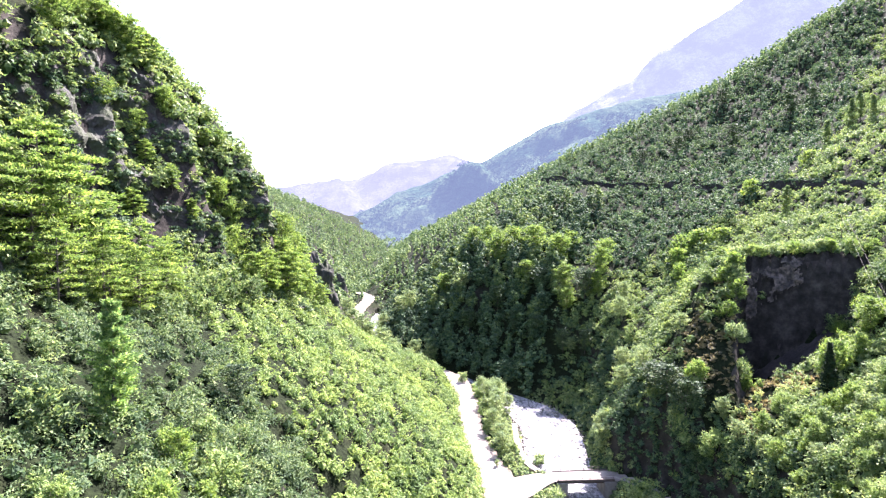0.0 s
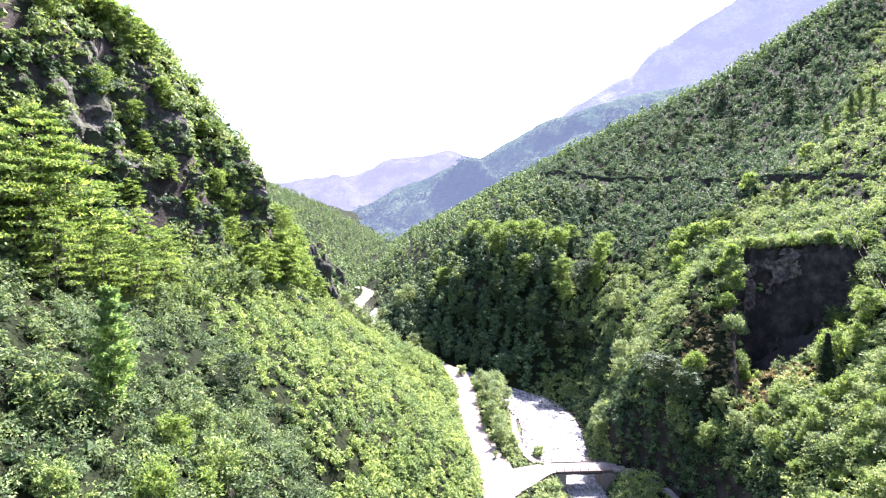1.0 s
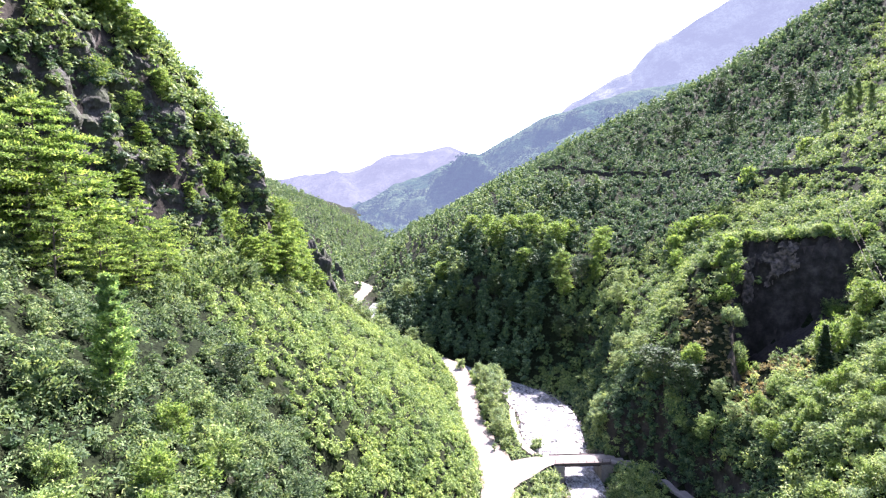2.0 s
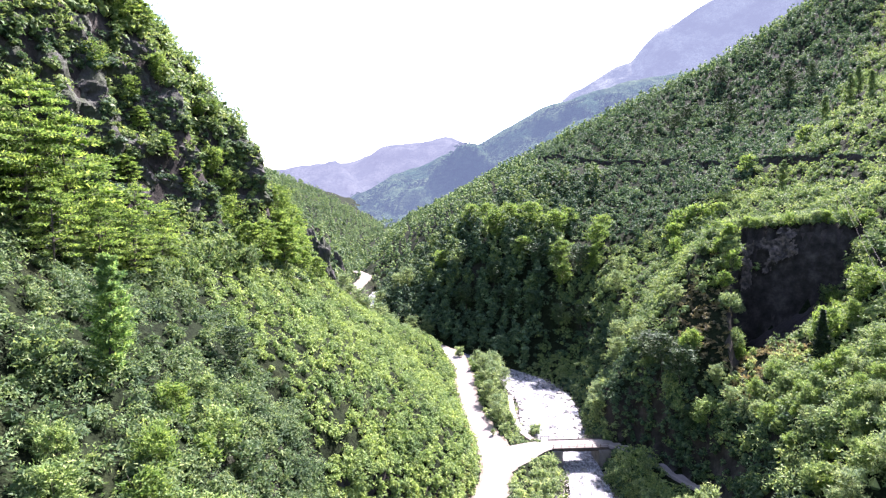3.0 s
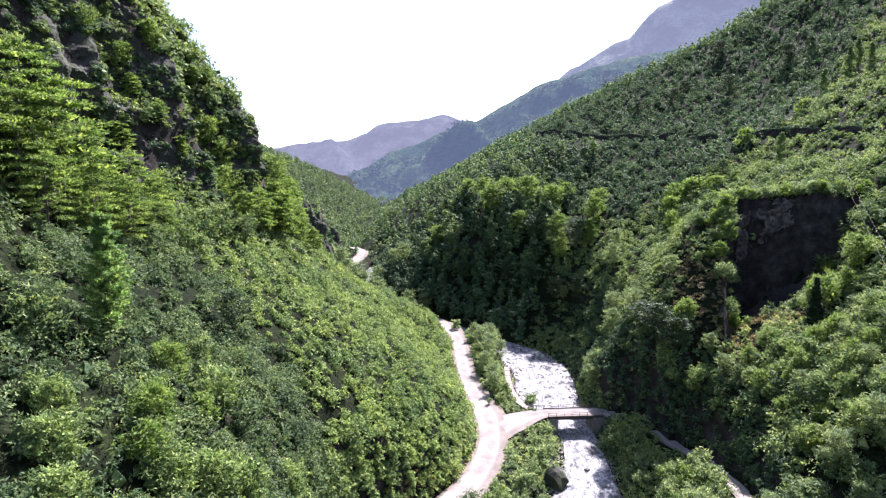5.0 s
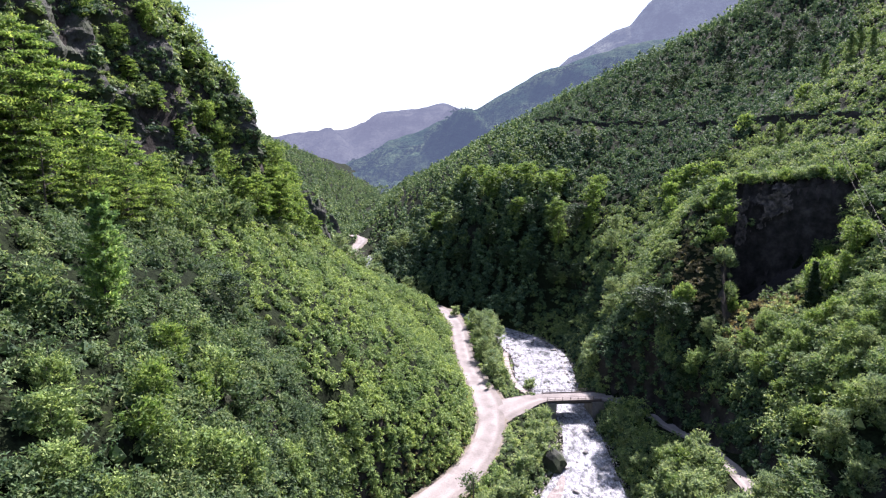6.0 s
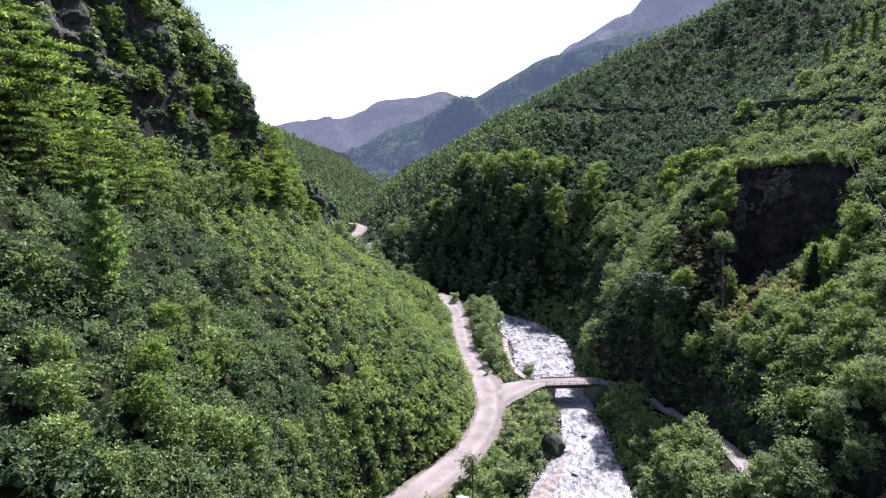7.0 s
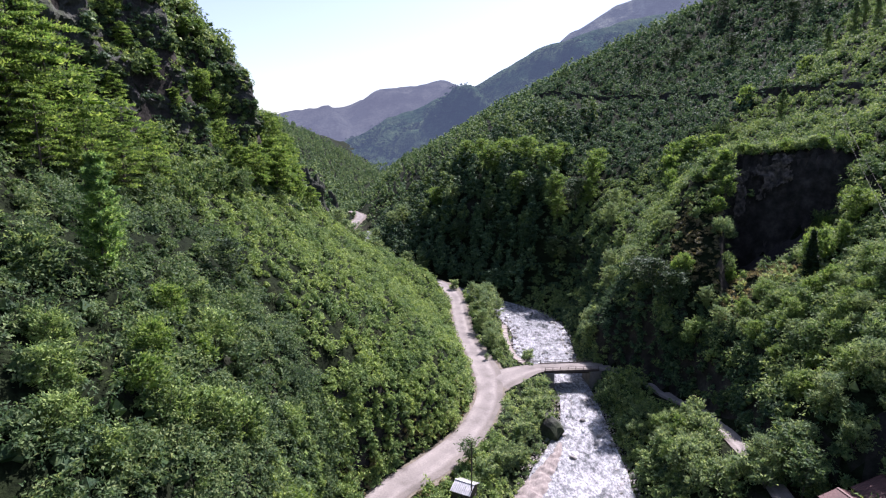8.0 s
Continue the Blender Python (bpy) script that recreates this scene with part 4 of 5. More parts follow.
def grow(name, form, tall, wide, material, label, category, seed, leaf=0.3, per=60):
    """A tree or bush with a tapered trunk, limbs and a crown of sprays, standing at the origin."""
    rng = np.random.default_rng(seed)
    root = tagged(new(name), label, category, {"tree": "trees in the valley", "bush": "bushes in the valley"}.get(category, ""))
    bm = bmesh.new()
    centres, axes = [], []

    def spray(at, out, length, breadth, depth, tilt=0.0):
        out = np.array([math.cos(out), math.sin(out), tilt])
        side = np.array([-out[1], out[0], rng.normal() * 0.15])
        centres.append(at)
        axes.append((out * length, side * breadth, np.array([0, 0, depth])))

    bend = rng.normal(size=2) * 0.03 * tall

    def stem_at(u):
        return np.array([bend[0] * math.sin(u * 3), bend[1] * math.sin(u * 2.4), u * tall])

    if form == "bush":
        for i in range(6):
            a = i * 1.05 + rng.uniform(0, 0.6)
            end = np.array([math.cos(a) * wide * 0.3, math.sin(a) * wide * 0.3, tall * rng.uniform(0.55, 0.85)])
            tube(bm, [(0, 0, -0.3), end * [0.4, 0.4, 0.45], end], [0.07, 0.05, 0.015], 5)
        n = 30 if tall < 5 else 80
        for i in range(n):
            a, u = rng.uniform(0, 6.3), rng.uniform(0.15, 0.95)
            w = wide * 0.5 * math.sqrt(max(0.05, 1 - (u - 0.35) ** 2 / 0.42)) * rng.uniform(0.35, 0.9)
            r = wide * rng.uniform(0.14, 0.26) * (1 if tall < 5 else 0.75)
            spray((math.cos(a) * w, math.sin(a) * w, u * tall * 0.92), a, r, r * 0.8, r * 0.75, 0.5)
        up = 0.8
    elif form == "spruce":
        tube(bm, [stem_at(u) for u in (-0.03, 0.5, 1)], [tall * 0.02, tall * 0.012, 0.02])
        for u in np.linspace(0.08, 0.98, 26):
            for i in range(7):
                a = i * 0.9 + u * 40 + rng.uniform(-0.2, 0.2)
                w = wide * 0.5 * (1 - u) * rng.uniform(0.55, 1.0)
                spray((math.cos(a) * w * 0.6, math.sin(a) * w * 0.6, u * tall - w * 0.2), a, 0.25 + w * 0.45, 0.2 + w * 0.25, 0.12 + w * 0.1, -0.3)
        up, per = 0.6, max(8, per // 5)
    else:
        girth = tall * 0.017
        tube(bm, [stem_at(u) for u in (-0.04, 0.25, 0.5, 0.75, 0.97)], [girth, girth * 0.8, girth * 0.55, girth * 0.3, 0.02], 7)
        low, n = {"layered": (0.12, 36), "broad": (0.2, 26), "slender": (0.1, 34), "sparse": (0.25, 20)}[form]
        for i in range(n):
            u = low + (0.96 - low) * (i + rng.uniform(0, 0.8)) / n
            v = (u - low) / (1 - low)
            span = {"layered": math.sin(0.75 + 2.1 * v) ** 0.8, "broad": math.sin(v * 2.5 + 0.5), "slender": 0.75 * math.sin(v * 2.2 + 0.75), "sparse": math.sin(v * 2.3 + 0.6)}[form]
            w = wide * 0.5 * max(0.15, span) * rng.uniform(0.6, 1.1)
            a = i * 2.4 + rng.uniform(-0.5, 0.5)
            rise = {"layered": 0.12, "broad": 0.5, "slender": 0.6, "sparse": 0.7}[form]
            base = stem_at(u)
            end = base + np.array([math.cos(a) * w, math.sin(a) * w, w * rise])
            tube(bm, [base, base * 0.45 + end * 0.55 + [0, 0, 0.05 * w], end], [girth * 0.45 * (1 - 0.7 * v), girth * 0.25 * (1 - 0.7 * v), 0.015], 4)
            if form == "layered":
                spray(base + (end - base) * 0.68, a, w * 0.47, w * 0.34 + 0.25, 0.14 + 0.045 * w, rise - 0.2)
            elif form == "slender":
                spray(base + (end - base) * 0.55, a, w * 0.7, w * 0.5 + 0.2, 0.25 + 0.14 * w, rise)
            else:
                for f in (1.0, 0.72, 0.42):
                    r = wide * rng.uniform(0.11, 0.2)
                    spray(base + (end - base) * f + rng.normal(size=3) * 0.06 * wide, a + rng.normal() * 0.6, r * 1.4, r * 1.1, r * 0.62, 0.25)
        spray(stem_at(0.97), 0.0, wide * 0.1, wide * 0.1, wide * 0.09)
        up = 0.8 if form == "layered" else 0.6
        if form == "sparse":
            per = per // 3
    part("trunk", bm, BARK, root)
    centres, axes = np.array(centres, float), np.array(axes, float)
    me = quads_mesh("crown", np.concatenate([spray_leaves(centres, axes, per, leaf, rng, up), inner_mass(centres - [0, 0, 0.05], axes * 0.34, rng)]), material)
    crown = new("crown", me)
    crown.parent = root
    root["tall"] = float(tall)
    return root


KINDS = {
    "layered": ("tree", "layered", 16, 12.5, FRESH, "tall yellow-green tree with tiers of leafy boughs", "tree"),
    "layered_small": ("tree", "layered", 9, 7.5, FRESH, "bright green young tree on the steep slope", "tree"),
    "broad": ("tree", "broad", 11, 8, LIT_LEAF, "grey-green broadleaf tree with a rounded loose crown", "tree"),
    "broad_light": ("tree", "broad", 10, 7.5, FRESH, "sunlit light green broadleaf tree on the hillside", "tree"),
    "slender": ("tree", "slender", 15, 7, WOOD_LEAF, "slender upright green tree standing over low shrubs", "tree"),
    "bush": ("bush", "bush", 4, 4.4, LIT_LEAF, "rounded grey-green bush on the bank", "bush"),
    "bush_light": ("bush", "bush", 4, 4.6, FRESH, "rounded bright green bush among shrubs", "bush"),
    "bush_wood": ("bush", "bush", 4.5, 4.6, WOOD_LEAF, "dense mid-green bush on the slope", "bush"),
    "sparse": ("bush", "sparse", 6, 5, SHADE_BUSH, "thin twiggy bush with bare branches showing", "bush"),
    "big_bush": ("bush", "bush", 7, 7, HAZEL, "large feathery light green bush over the shrubs", "bush"),
    "big_bush_grey": ("bush", "bush", 7, 7, LIT_LEAF, "large loose grey-green bush on the wooded bank", "bush"),
    "big_bush_fresh": ("bush", "bush", 6.5, 6.5, FRESH, "large loose yellow-green bush over the shrubs", "bush"),
    "dark_round": ("tree", "broad", 11, 9, DEEP_LEAF, "dark rounded tree among hillside shrubs", "tree"),
    "lone_slender": ("tree", "slender", 15, 6.0, LONE_LEAF, "slender upright bright green tree above low shrubs", "tree"),
    "spruce": ("conifer", "spruce", 9, 4.2, DARK_LEAF, "small dark pointed conifer", "conifer"),
}
STOCK = {}
LEAF = {"layered": 0.175, "broad": 0.175, "slender": 0.17, "bush": 0.165, "sparse": 0.17, "spruce": 0.24}
PER = {"layered": 130, "broad": 38, "slender": 170, "bush": 36, "sparse": 48, "spruce": 70}


def plant(kind, x, y, tall, seed=None):
    """Sets one plant of a kind on the ground; the first of each kind and sort is grown, the others copied."""
    variant = PLANTED.setdefault(kind, 0) % 3
    PLANTED[kind] += 1
    z = float(height(np.array([x]), np.array([y]))[0])
    if (kind, variant) not in STOCK:
        name, form, h, w, mat, label, category = KINDS[kind]
        STOCK[kind, variant] = grow(name, form, h, w, mat, label, category, 100 + 7 * variant + len(kind), leaf=LEAF[form], per=PER[form])
        ob = STOCK[kind, variant]
    else:
        ob = None
    spin = random.uniform(0, 360)
    own = STOCK[kind, variant]
    k = tall / own["tall"]
    m = pose(x, y, z - 0.15, random.uniform(-3, 3), random.uniform(-3, 3), spin) @ Matrix.Diagonal((k * random.uniform(0.9, 1.12), k * random.uniform(0.9, 1.12), k, 1))
    if ob is None:
        keep_scale = own.scale.copy()
        own.scale = (1, 1, 1)
        made = copy_thing(own, m)
        own.scale = keep_scale
        return made
    ob.matrix_basis = m
    return ob


PLANTED = {}
random.seed(5)
for x, y, h in ((-54.5, 85, 23), (-53, 98, 16), (-56.5, 78, 17), (-58, 72, 17), (-51.5, 105, 12), (-54, 91, 17), (-58, 84, 20), (-50, 92, 12), (-50.5, 84, 11), (-52, 76, 12), (-60, 66, 15), (-49, 99, 9)):
    plant("layered", x, y, h)
for x, y, h in ((-41.5, 133, 11), (-39.5, 142, 12), (-40, 150, 12), (-43, 128, 9), (-42, 159, 12), (-45, 166, 11), (-41, 170, 9), (-38, 156, 8), (-46, 152, 12), (-36, 164, 7)):
    plant("layered_small", x, y, h)
for x, y, h in ((-63, 118, 6), (-60, 124, 7), (-58, 129, 6), (-57, 133, 6), (-54, 137, 8), (-51.5, 139.5, 8), (-53, 133, 8), (-67, 112, 7), (-72, 106, 7), (-76, 100, 8), (-80, 96, 8), (-66, 122, 6), (-62, 130, 6), (-72, 114, 7), (-56, 142, 5), (-84, 90, 8), (-78, 108, 8), (-70, 120, 7)):
    plant("broad_light", x, y, h)
for x, y, h in ((-55, 128, 6), (-57, 120, 6), (-60, 110, 6), (-52, 134, 6), (-62, 104, 6), (-64, 98, 6), (-56, 114, 6), (-59, 106, 5), (-66, 92, 6), (-54, 122, 5), (-61, 117, 5)):
    plant("layered_small", x, y, h)
for x, y, h in ((-74.5, 117, 8), (-71, 119, 8), (-69, 121, 7), (-66.5, 123.5, 8), (-64.5, 126, 7), (-63, 129, 7), (-61.5, 131.5, 6), (-77, 112, 8), (-58, 139, 5)):
    plant("layered_small", x, y, h)
for x, y, h in ((-51, 132.5, 8), (-50, 135.5, 9), (-52.5, 129.5, 7), (-43, 153, 10), (-41.5, 157, 9), (-42.5, 149, 9), (-40, 161, 9), (-45, 157, 10)):
    plant("broad_light", x, y, h)
plant("lone_slender", -35.8, 59.6, 15)
for x, y, h in ((-39.5, 258, 7), (-42.5, 263, 7), (-36, 254, 8), (-43.5, 270, 6), (-36, 226, 10), (-32, 224, 11), (-28, 222, 11), (-24, 221, 11), (-39, 232, 10), (-20, 222, 9), (-32, 236, 9), (-28, 241, 10), (-21.5, 233, 8), (-14, 226, 8), (-9.5, 221, 7), (-34.5, 246, 9), (-25, 246, 10), (-37, 252, 8)):
    plant("broad", x, y, h)
plant("dark_round", -30.7, 83.4, 6.5)
for x, y, h in ((26.6, 262, 15), (42, 260, 15), (51.6, 248, 14), (63.6, 228, 12), (16.3, 294, 13), (1.4, 275, 13), (50, 232, 11), (37, 246, 11), (33, 270, 13), (56, 255, 12), (24, 280, 12), (68, 236, 10), (60, 219, 10), (49, 224, 10)):
    plant("broad_light", x, y, h)
for x, y, h in ((-16, 290, 14), (-31, 290, 12), (-12, 250, 10), (-5, 246, 9), (8, 262, 12), (-22, 300, 12), (48.4, 210.9, 6), (66, 204, 8), (62, 194, 8)):
    plant("broad", x, y, h)
for x, y, h in ((136, 334, 12), (158, 313, 14), (194, 321, 13), (182, 376, 11), (120, 345, 9), (203, 316, 9), (150, 352, 9), (110, 300, 7)):
    plant("dark_round", x, y, h)
for x, y, h in ((41.4, 238, 11), (56, 222, 11), (38, 226, 10), (30, 236, 10), (24, 248, 11), (12, 250, 11), (46, 214, 9), (52, 205, 9)):
    plant("dark_round", x, y, h)
for x, y, h in ((181, 256, 17), (191, 263, 13), (168, 251, 12), (187, 250, 12), (122.7, 203.6, 12)):
    plant("slender", x, y, h)
for x, y, h in ((154, 241, 7), (126, 234, 7), (92, 218, 8), (98, 216, 8), (88, 212, 7), (85, 200, 7), (104, 212, 6), (100, 146, 3.5), (80, 164, 5), (76, 176, 5), (104, 144, 3.5), (107, 141, 3.5)):
    plant("bush_light", x, y, h)
for x, y, h in ((93, 122, 9), (86, 116, 6)):
    plant("broad_light", x, y, h)
for u, v, h, kind in ((-13, -0.6, 3.8, "bush"), (-11.2, -0.8, 2.6, "bush_wood"), (-9.8, -2.4, 3.6, "bush_light"), (-7.2, -1.0, 2.8, "bush_light"), (-5.6, -2.6, 2.4, "bush"), (-3.8, -1.0, 2.9, "bush_wood"), (-1.4, -2.2, 2.2, "bush"), (0.6, -1.0, 3.6, "bush_light"), (2.6, -2.8, 2.6, "bush"), (4.2, -1.0, 2.2, "bush_wood"), (6.6, -2.0, 3.4, "bush"), (9, -1.2, 2.4, "bush_light"), (-14.5, 3, 4, "bush_wood"), (-15.5, 7, 4.5, "bush_light"), (-15, 12, 4, "bush"), (-14.5, 17, 4.5, "bush_light"), (-12.6, 4, 5.5, "bush_light"), (-12.8, 8, 5.5, "bush_wood"), (-12.4, 12, 5, "bush_light"), (-11.6, 16, 4.5, "bush"), (10.5, 4, 5, "bush_wood"), (11.5, 8, 5, "bush_light"), (9.5, 12, 4.5, "bush"), (7, 17, 4, "bush_light"), (10, 17, 5, "bush_light"), (-17.5, 0, 4, "bush"), (-19, 5, 4.5, "bush_wood"), (-11.2, 19, 5, "bush_wood"), (-10.8, 22.5, 5, "bush_light"), (-11.4, 26, 5, "bush_wood"), (-12.6, 23, 4.5, "bush"), (-9.6, 26, 4.5, "bush_light")):
    plant(kind, 91 + u * 0.89 - v * 0.45, 148 - u * 0.45 - v * 0.89, h)
plant("spruce", 78, 112.5, 10)
for x, y, h in ((53.8, 133, 9), (55.5, 127, 9), (56, 121, 6), (52.5, 139, 9)):
    plant("dark_round", x, y, h)
for x, y, h in ((54, 152, 8), (52, 162, 8), (55, 172, 8), (62, 147, 6)):
    plant("broad", x, y, h)
for x, y, h in ((16.4, 172, 9), (21, 181, 8), (15, 165, 7), (16.2, 151, 6), (16.5, 157, 6.5), (18, 188, 9), (17, 178, 9), (20, 195, 9), (15.5, 185, 8), (13.5, 196, 7), (43.5, 150, 9), (44.5, 155, 7), (16, 201, 8), (14, 143.5, 2)):
    plant("broad", x, y, h)
for x, y, h in ((7.5, 209, 4), (17.5, 162, 4), (18, 169, 4), (18.5, 150, 4), (17.5, 145.5, 3), (27.2, 154, 4), (26.1, 126.5, 4.5), (24.5, 121, 5), (24.9, 116, 5), (18.4, 107, 5), (14.6, 100, 5), (9.6, 94, 4.5), (22.4, 116.7, 5), (20, 111, 5), (22.5, 123, 3.5), (12.5, 98, 4), (43.4, 123, 4.4), (42.2, 107, 4), (43.8, 90, 5), (47.7, 88, 4), (45.7, 100, 3.6), (41, 112, 3.6), (44, 118, 3.2), (46.4, 110, 2.6), (41, 128, 4), (41, 96, 5), (44, 127, 3.4), (46.5, 121, 2.6), (47.4, 115, 2.2), (43.6, 113, 3.4), (48, 106, 2.4), (17, 103, 4.5), (7, 89.5, 3)):
    plant("bush", x, y, h)
for x, y, h in ((-29, 55, 3.5), (-26.3, 47.6, 4), (-26, 59.5, 3.5), (47.5, 99, 4)):
    plant("bush_light", x, y, h)
for x, y, h in ((-34.4, 47.8, 3.7), (-39.4, 54.3, 5), (-15.3, 83, 5), (-38, 66, 4), (-30, 70, 4), (-28, 76, 4), (-24, 84, 3.5), (-48, 103, 7), (-44.6, 102, 6), (-46, 110, 7), (-45, 118, 7), (-43, 124, 6), (-47, 96, 6), (-19, 76, 4)):
    plant("bush_wood", x, y, h)
for x, y, h in ((-23.2, 64.3, 6), (6.5, 96.5, 4.5), (-41, 122, 6)):
    plant("sparse", x, y, h)
for x, y, h in ((-28, 39.5, 4), (-30.5, 42.5, 4.5), (-33, 46.5, 4), (-25.5, 40.5, 4), (-24.5, 48.4, 6), (-21, 57, 7.5), (-23, 53, 6), (-17, 74, 7), (-15, 83, 7), (-20, 70, 6), (-26, 64, 6), (58, 117, 7), (45.4, 104, 4.5), (44, 94, 5),):
    plant("big_bush", x, y, h)
for x, y, h in ((-19, 64.7, 7), (-27, 51.5, 5), (-30, 62, 5), (82, 117, 8), (59, 130, 6),):
    plant("big_bush_fresh", x, y, h)


# the wooded bank above the side road
bank_rng = random.Random(17)
for row in range(12):
    for col in range(8):
        x, y = 58 + col * 3.2 + bank_rng.uniform(-1.4, 1.4), 72 + row * 3.7 + bank_rng.uniform(-1.4, 1.4)
        if y > 107 and col > 5 or y > 88 and x < 60.5 or scar_floor(x, y) or bank_rng.random() < 0.12:
            continue
        kind = bank_rng.choice(("broad", "bush_wood", "broad_light", "big_bush", "big_bush_grey", "bush_wood", "big_bush_fresh", "sparse"))
        plant(kind, x, y, bank_rng.uniform(2.6, 5.2))
for x, y, h in ((49, 75, 6), (53.5, 74, 7), (57.5, 75, 6), (62, 74, 6.5), (68, 68, 7), (69, 60, 7), (61, 114, 5), (61, 121, 5), (58, 128, 4.5)):
    plant("broad", x, y, h)
for x, y, h in ((45.6, 106, 3.4), (48.4, 97, 3), (46, 93, 5), (44, 98, 4.4), (47, 88, 3), (44.5, 86, 7), (46.5, 80, 3), (45.5, 90, 5), (43.5, 81, 6), (45, 75, 3)):
    plant("big_bush_grey" if h > 6 else "bush", x, y, h)
for x, y, h in ((50.6, 100.5, 4.4), (50, 96, 4.4), (51, 104, 3.4), (49.3, 91.5, 4), (48.2, 74.5, 4), (47.4, 71.5, 4), (49.6, 73, 3.4), (46.4, 76.5, 4), (47.5, 74, 5), (48.4, 103.5, 3), (48.6, 99, 3.4), (47.4, 106.5, 2.8), (64.5, 60, 4), (65.5, 65, 4.5), (62, 68.5, 4), (57, 68.5, 4), (52.5, 68.2, 3)):
    plant("bush", x, y, h)
plant("sparse", 52.6, 73.6, 8)
plant("sparse", 50.6, 68.4, 7)


# ---- built things ----
RUST = surface("rusty_sheet", ((0.3, (0.06, 0.026, 0.024)), (0.6, (0.1, 0.046, 0.042)), (0.8, (0.15, 0.085, 0.078))), 0.5, 4.0, 0.6, 0.3, 0.02, 0.3)
SHEET = surface("grey_sheet", ((0.3, (0.3, 0.3, 0.31)), (0.6, (0.5, 0.5, 0.51)), (0.8, (0.6, 0.59, 0.58))), 0.8, 5.0, 0.45, 0.3, 0.02, 0.6)
TIMBER = surface("weathered_timber", ((0.3, (0.05, 0.04, 0.033)), (0.7, (0.13, 0.105, 0.085))), 1.2, 7.0, 0.9, 0.5, 0.02)
STEEL = surface("painted_steel", ((0.3, (0.03, 0.024, 0.022)), (0.7, (0.08, 0.062, 0.055))), 1.5, 8.0, 0.55, 0.2, 0.01, 0.5)
GRAVEL = surface("river_gravel", ((0.3, (0.2, 0.18, 0.165)), (0.55, (0.34, 0.31, 0.285)), (0.75, (0.46, 0.42, 0.39))), 0.8, 4.5, 0.9, 0.9, 0.08)


def box(bm, x0, x1, y0, y1, z0, z1, bevel=0.03):
    made = bmesh.ops.create_cube(bm, size=1.0, matrix=Matrix.Translation(((x0 + x1) / 2, (y0 + y1) / 2, (z0 + z1) / 2)) @ Matrix.Diagonal((x1 - x0, y1 - y0, z1 - z0, 1)))
    if bevel:
        edges = list({e for v in made["verts"] for e in v.link_edges})
        bmesh.ops.bevel(bm, geom=edges, offset=bevel, segments=1, affect="EDGES")


def boxed(name, dims, material, parent, label="", bevel=0.03):
    bm = bmesh.new()
    box(bm, *dims, bevel)
    return part(name, bm, material, parent, label)


DECK_EDGE = surface("stained_deck", ((0.3, (0.045, 0.035, 0.03)), (0.7, (0.1, 0.08, 0.07))), 0.6, 6.0, 0.9, 0.4, 0.02)
# the bridge, along local x, with its deck's middle at the origin
bridge = tagged(new("bridge"), "small concrete road bridge with low steel railings over the river", "bridge")
boxed("deck", (-7.2, 7.2, -2.75, 2.75, -0.45, -0.03), DECK_EDGE, bridge, bevel=0.05)
for y0, y1 in ((-2.75, -2.45), (2.45, 2.75)):
    boxed("kerb", (-7.2, 7.2, y0, y1, -0.03, 0.2), DECK_EDGE, bridge)
boxed("girder", (-5.2, 5.6, -2.3, -1.8, -0.95, -0.45), STEEL, bridge, "dark steel girder under the deck")
boxed("girder", (-5.2, 5.6, 1.8, 2.3, -0.95, -0.45), STEEL, bridge, "dark steel girder under the deck")
boxed("abutment", (-7.4, -4.6, -3.0, 3.0, -6.2, -0.46), CONCRETE, bridge, "stained concrete abutment", 0.08)
boxed("abutment", (4.6, 8.2, -3.0, 3.0, -6.2, -0.46), CONCRETE, bridge, "stained concrete abutment", 0.08)
for side in (-2.6, 2.6):
    x0, x1 = (-7.0, 7.0) if side < 0 else (-13.0, 7.0)
    railing = tagged(new("railing"), "low rusty steel railing")
    railing.parent = bridge
    for z in (0.55, 1.0):
        boxed("rail", (x0, x1, side - 0.035, side + 0.035, z - 0.035, z + 0.035), STEEL, railing, bevel=0.01)
    for x in np.arange(x0, x1 + 0.1, 2.0):
        boxed("post", (x - 0.05, x + 0.05, side - 0.05, side + 0.05, 0.0 if x > -7.3 else -0.2, 1.05), STEEL, railing, bevel=0.01)
bridge.matrix_basis = pose(35.3, 138.75, 0.0, 0, 0, 3.4)

# masonry at the water
wall = tagged(new("river_wall"), "low tan rubble wall and path along the river bank", "wall")
bank = dense([(23.4, 178, -1.9, 1), (22.6, 168, -2.0, 1), (22.6, 158, -2.2, 1), (23.6, 150, -2.2, 1), (25.8, 144.5, -1.8, 1)], 2.0)
for a, b in zip(bank, bank[1:]):
    bm = bmesh.new()
    n = float(np.hypot(*(b[:2] - a[:2])))
    box(bm, 0, n + 0.02, -1.3, 0.4, -2.6, 0.25 + random.uniform(-0.12, 0.12), 0.07)
    ob = part("wall_length", bm, BAR, wall)
    ob.matrix_basis = pose(a[0], a[1], a[2], 0, 0, math.degrees(math.atan2(b[1] - a[1], b[0] - a[0])))


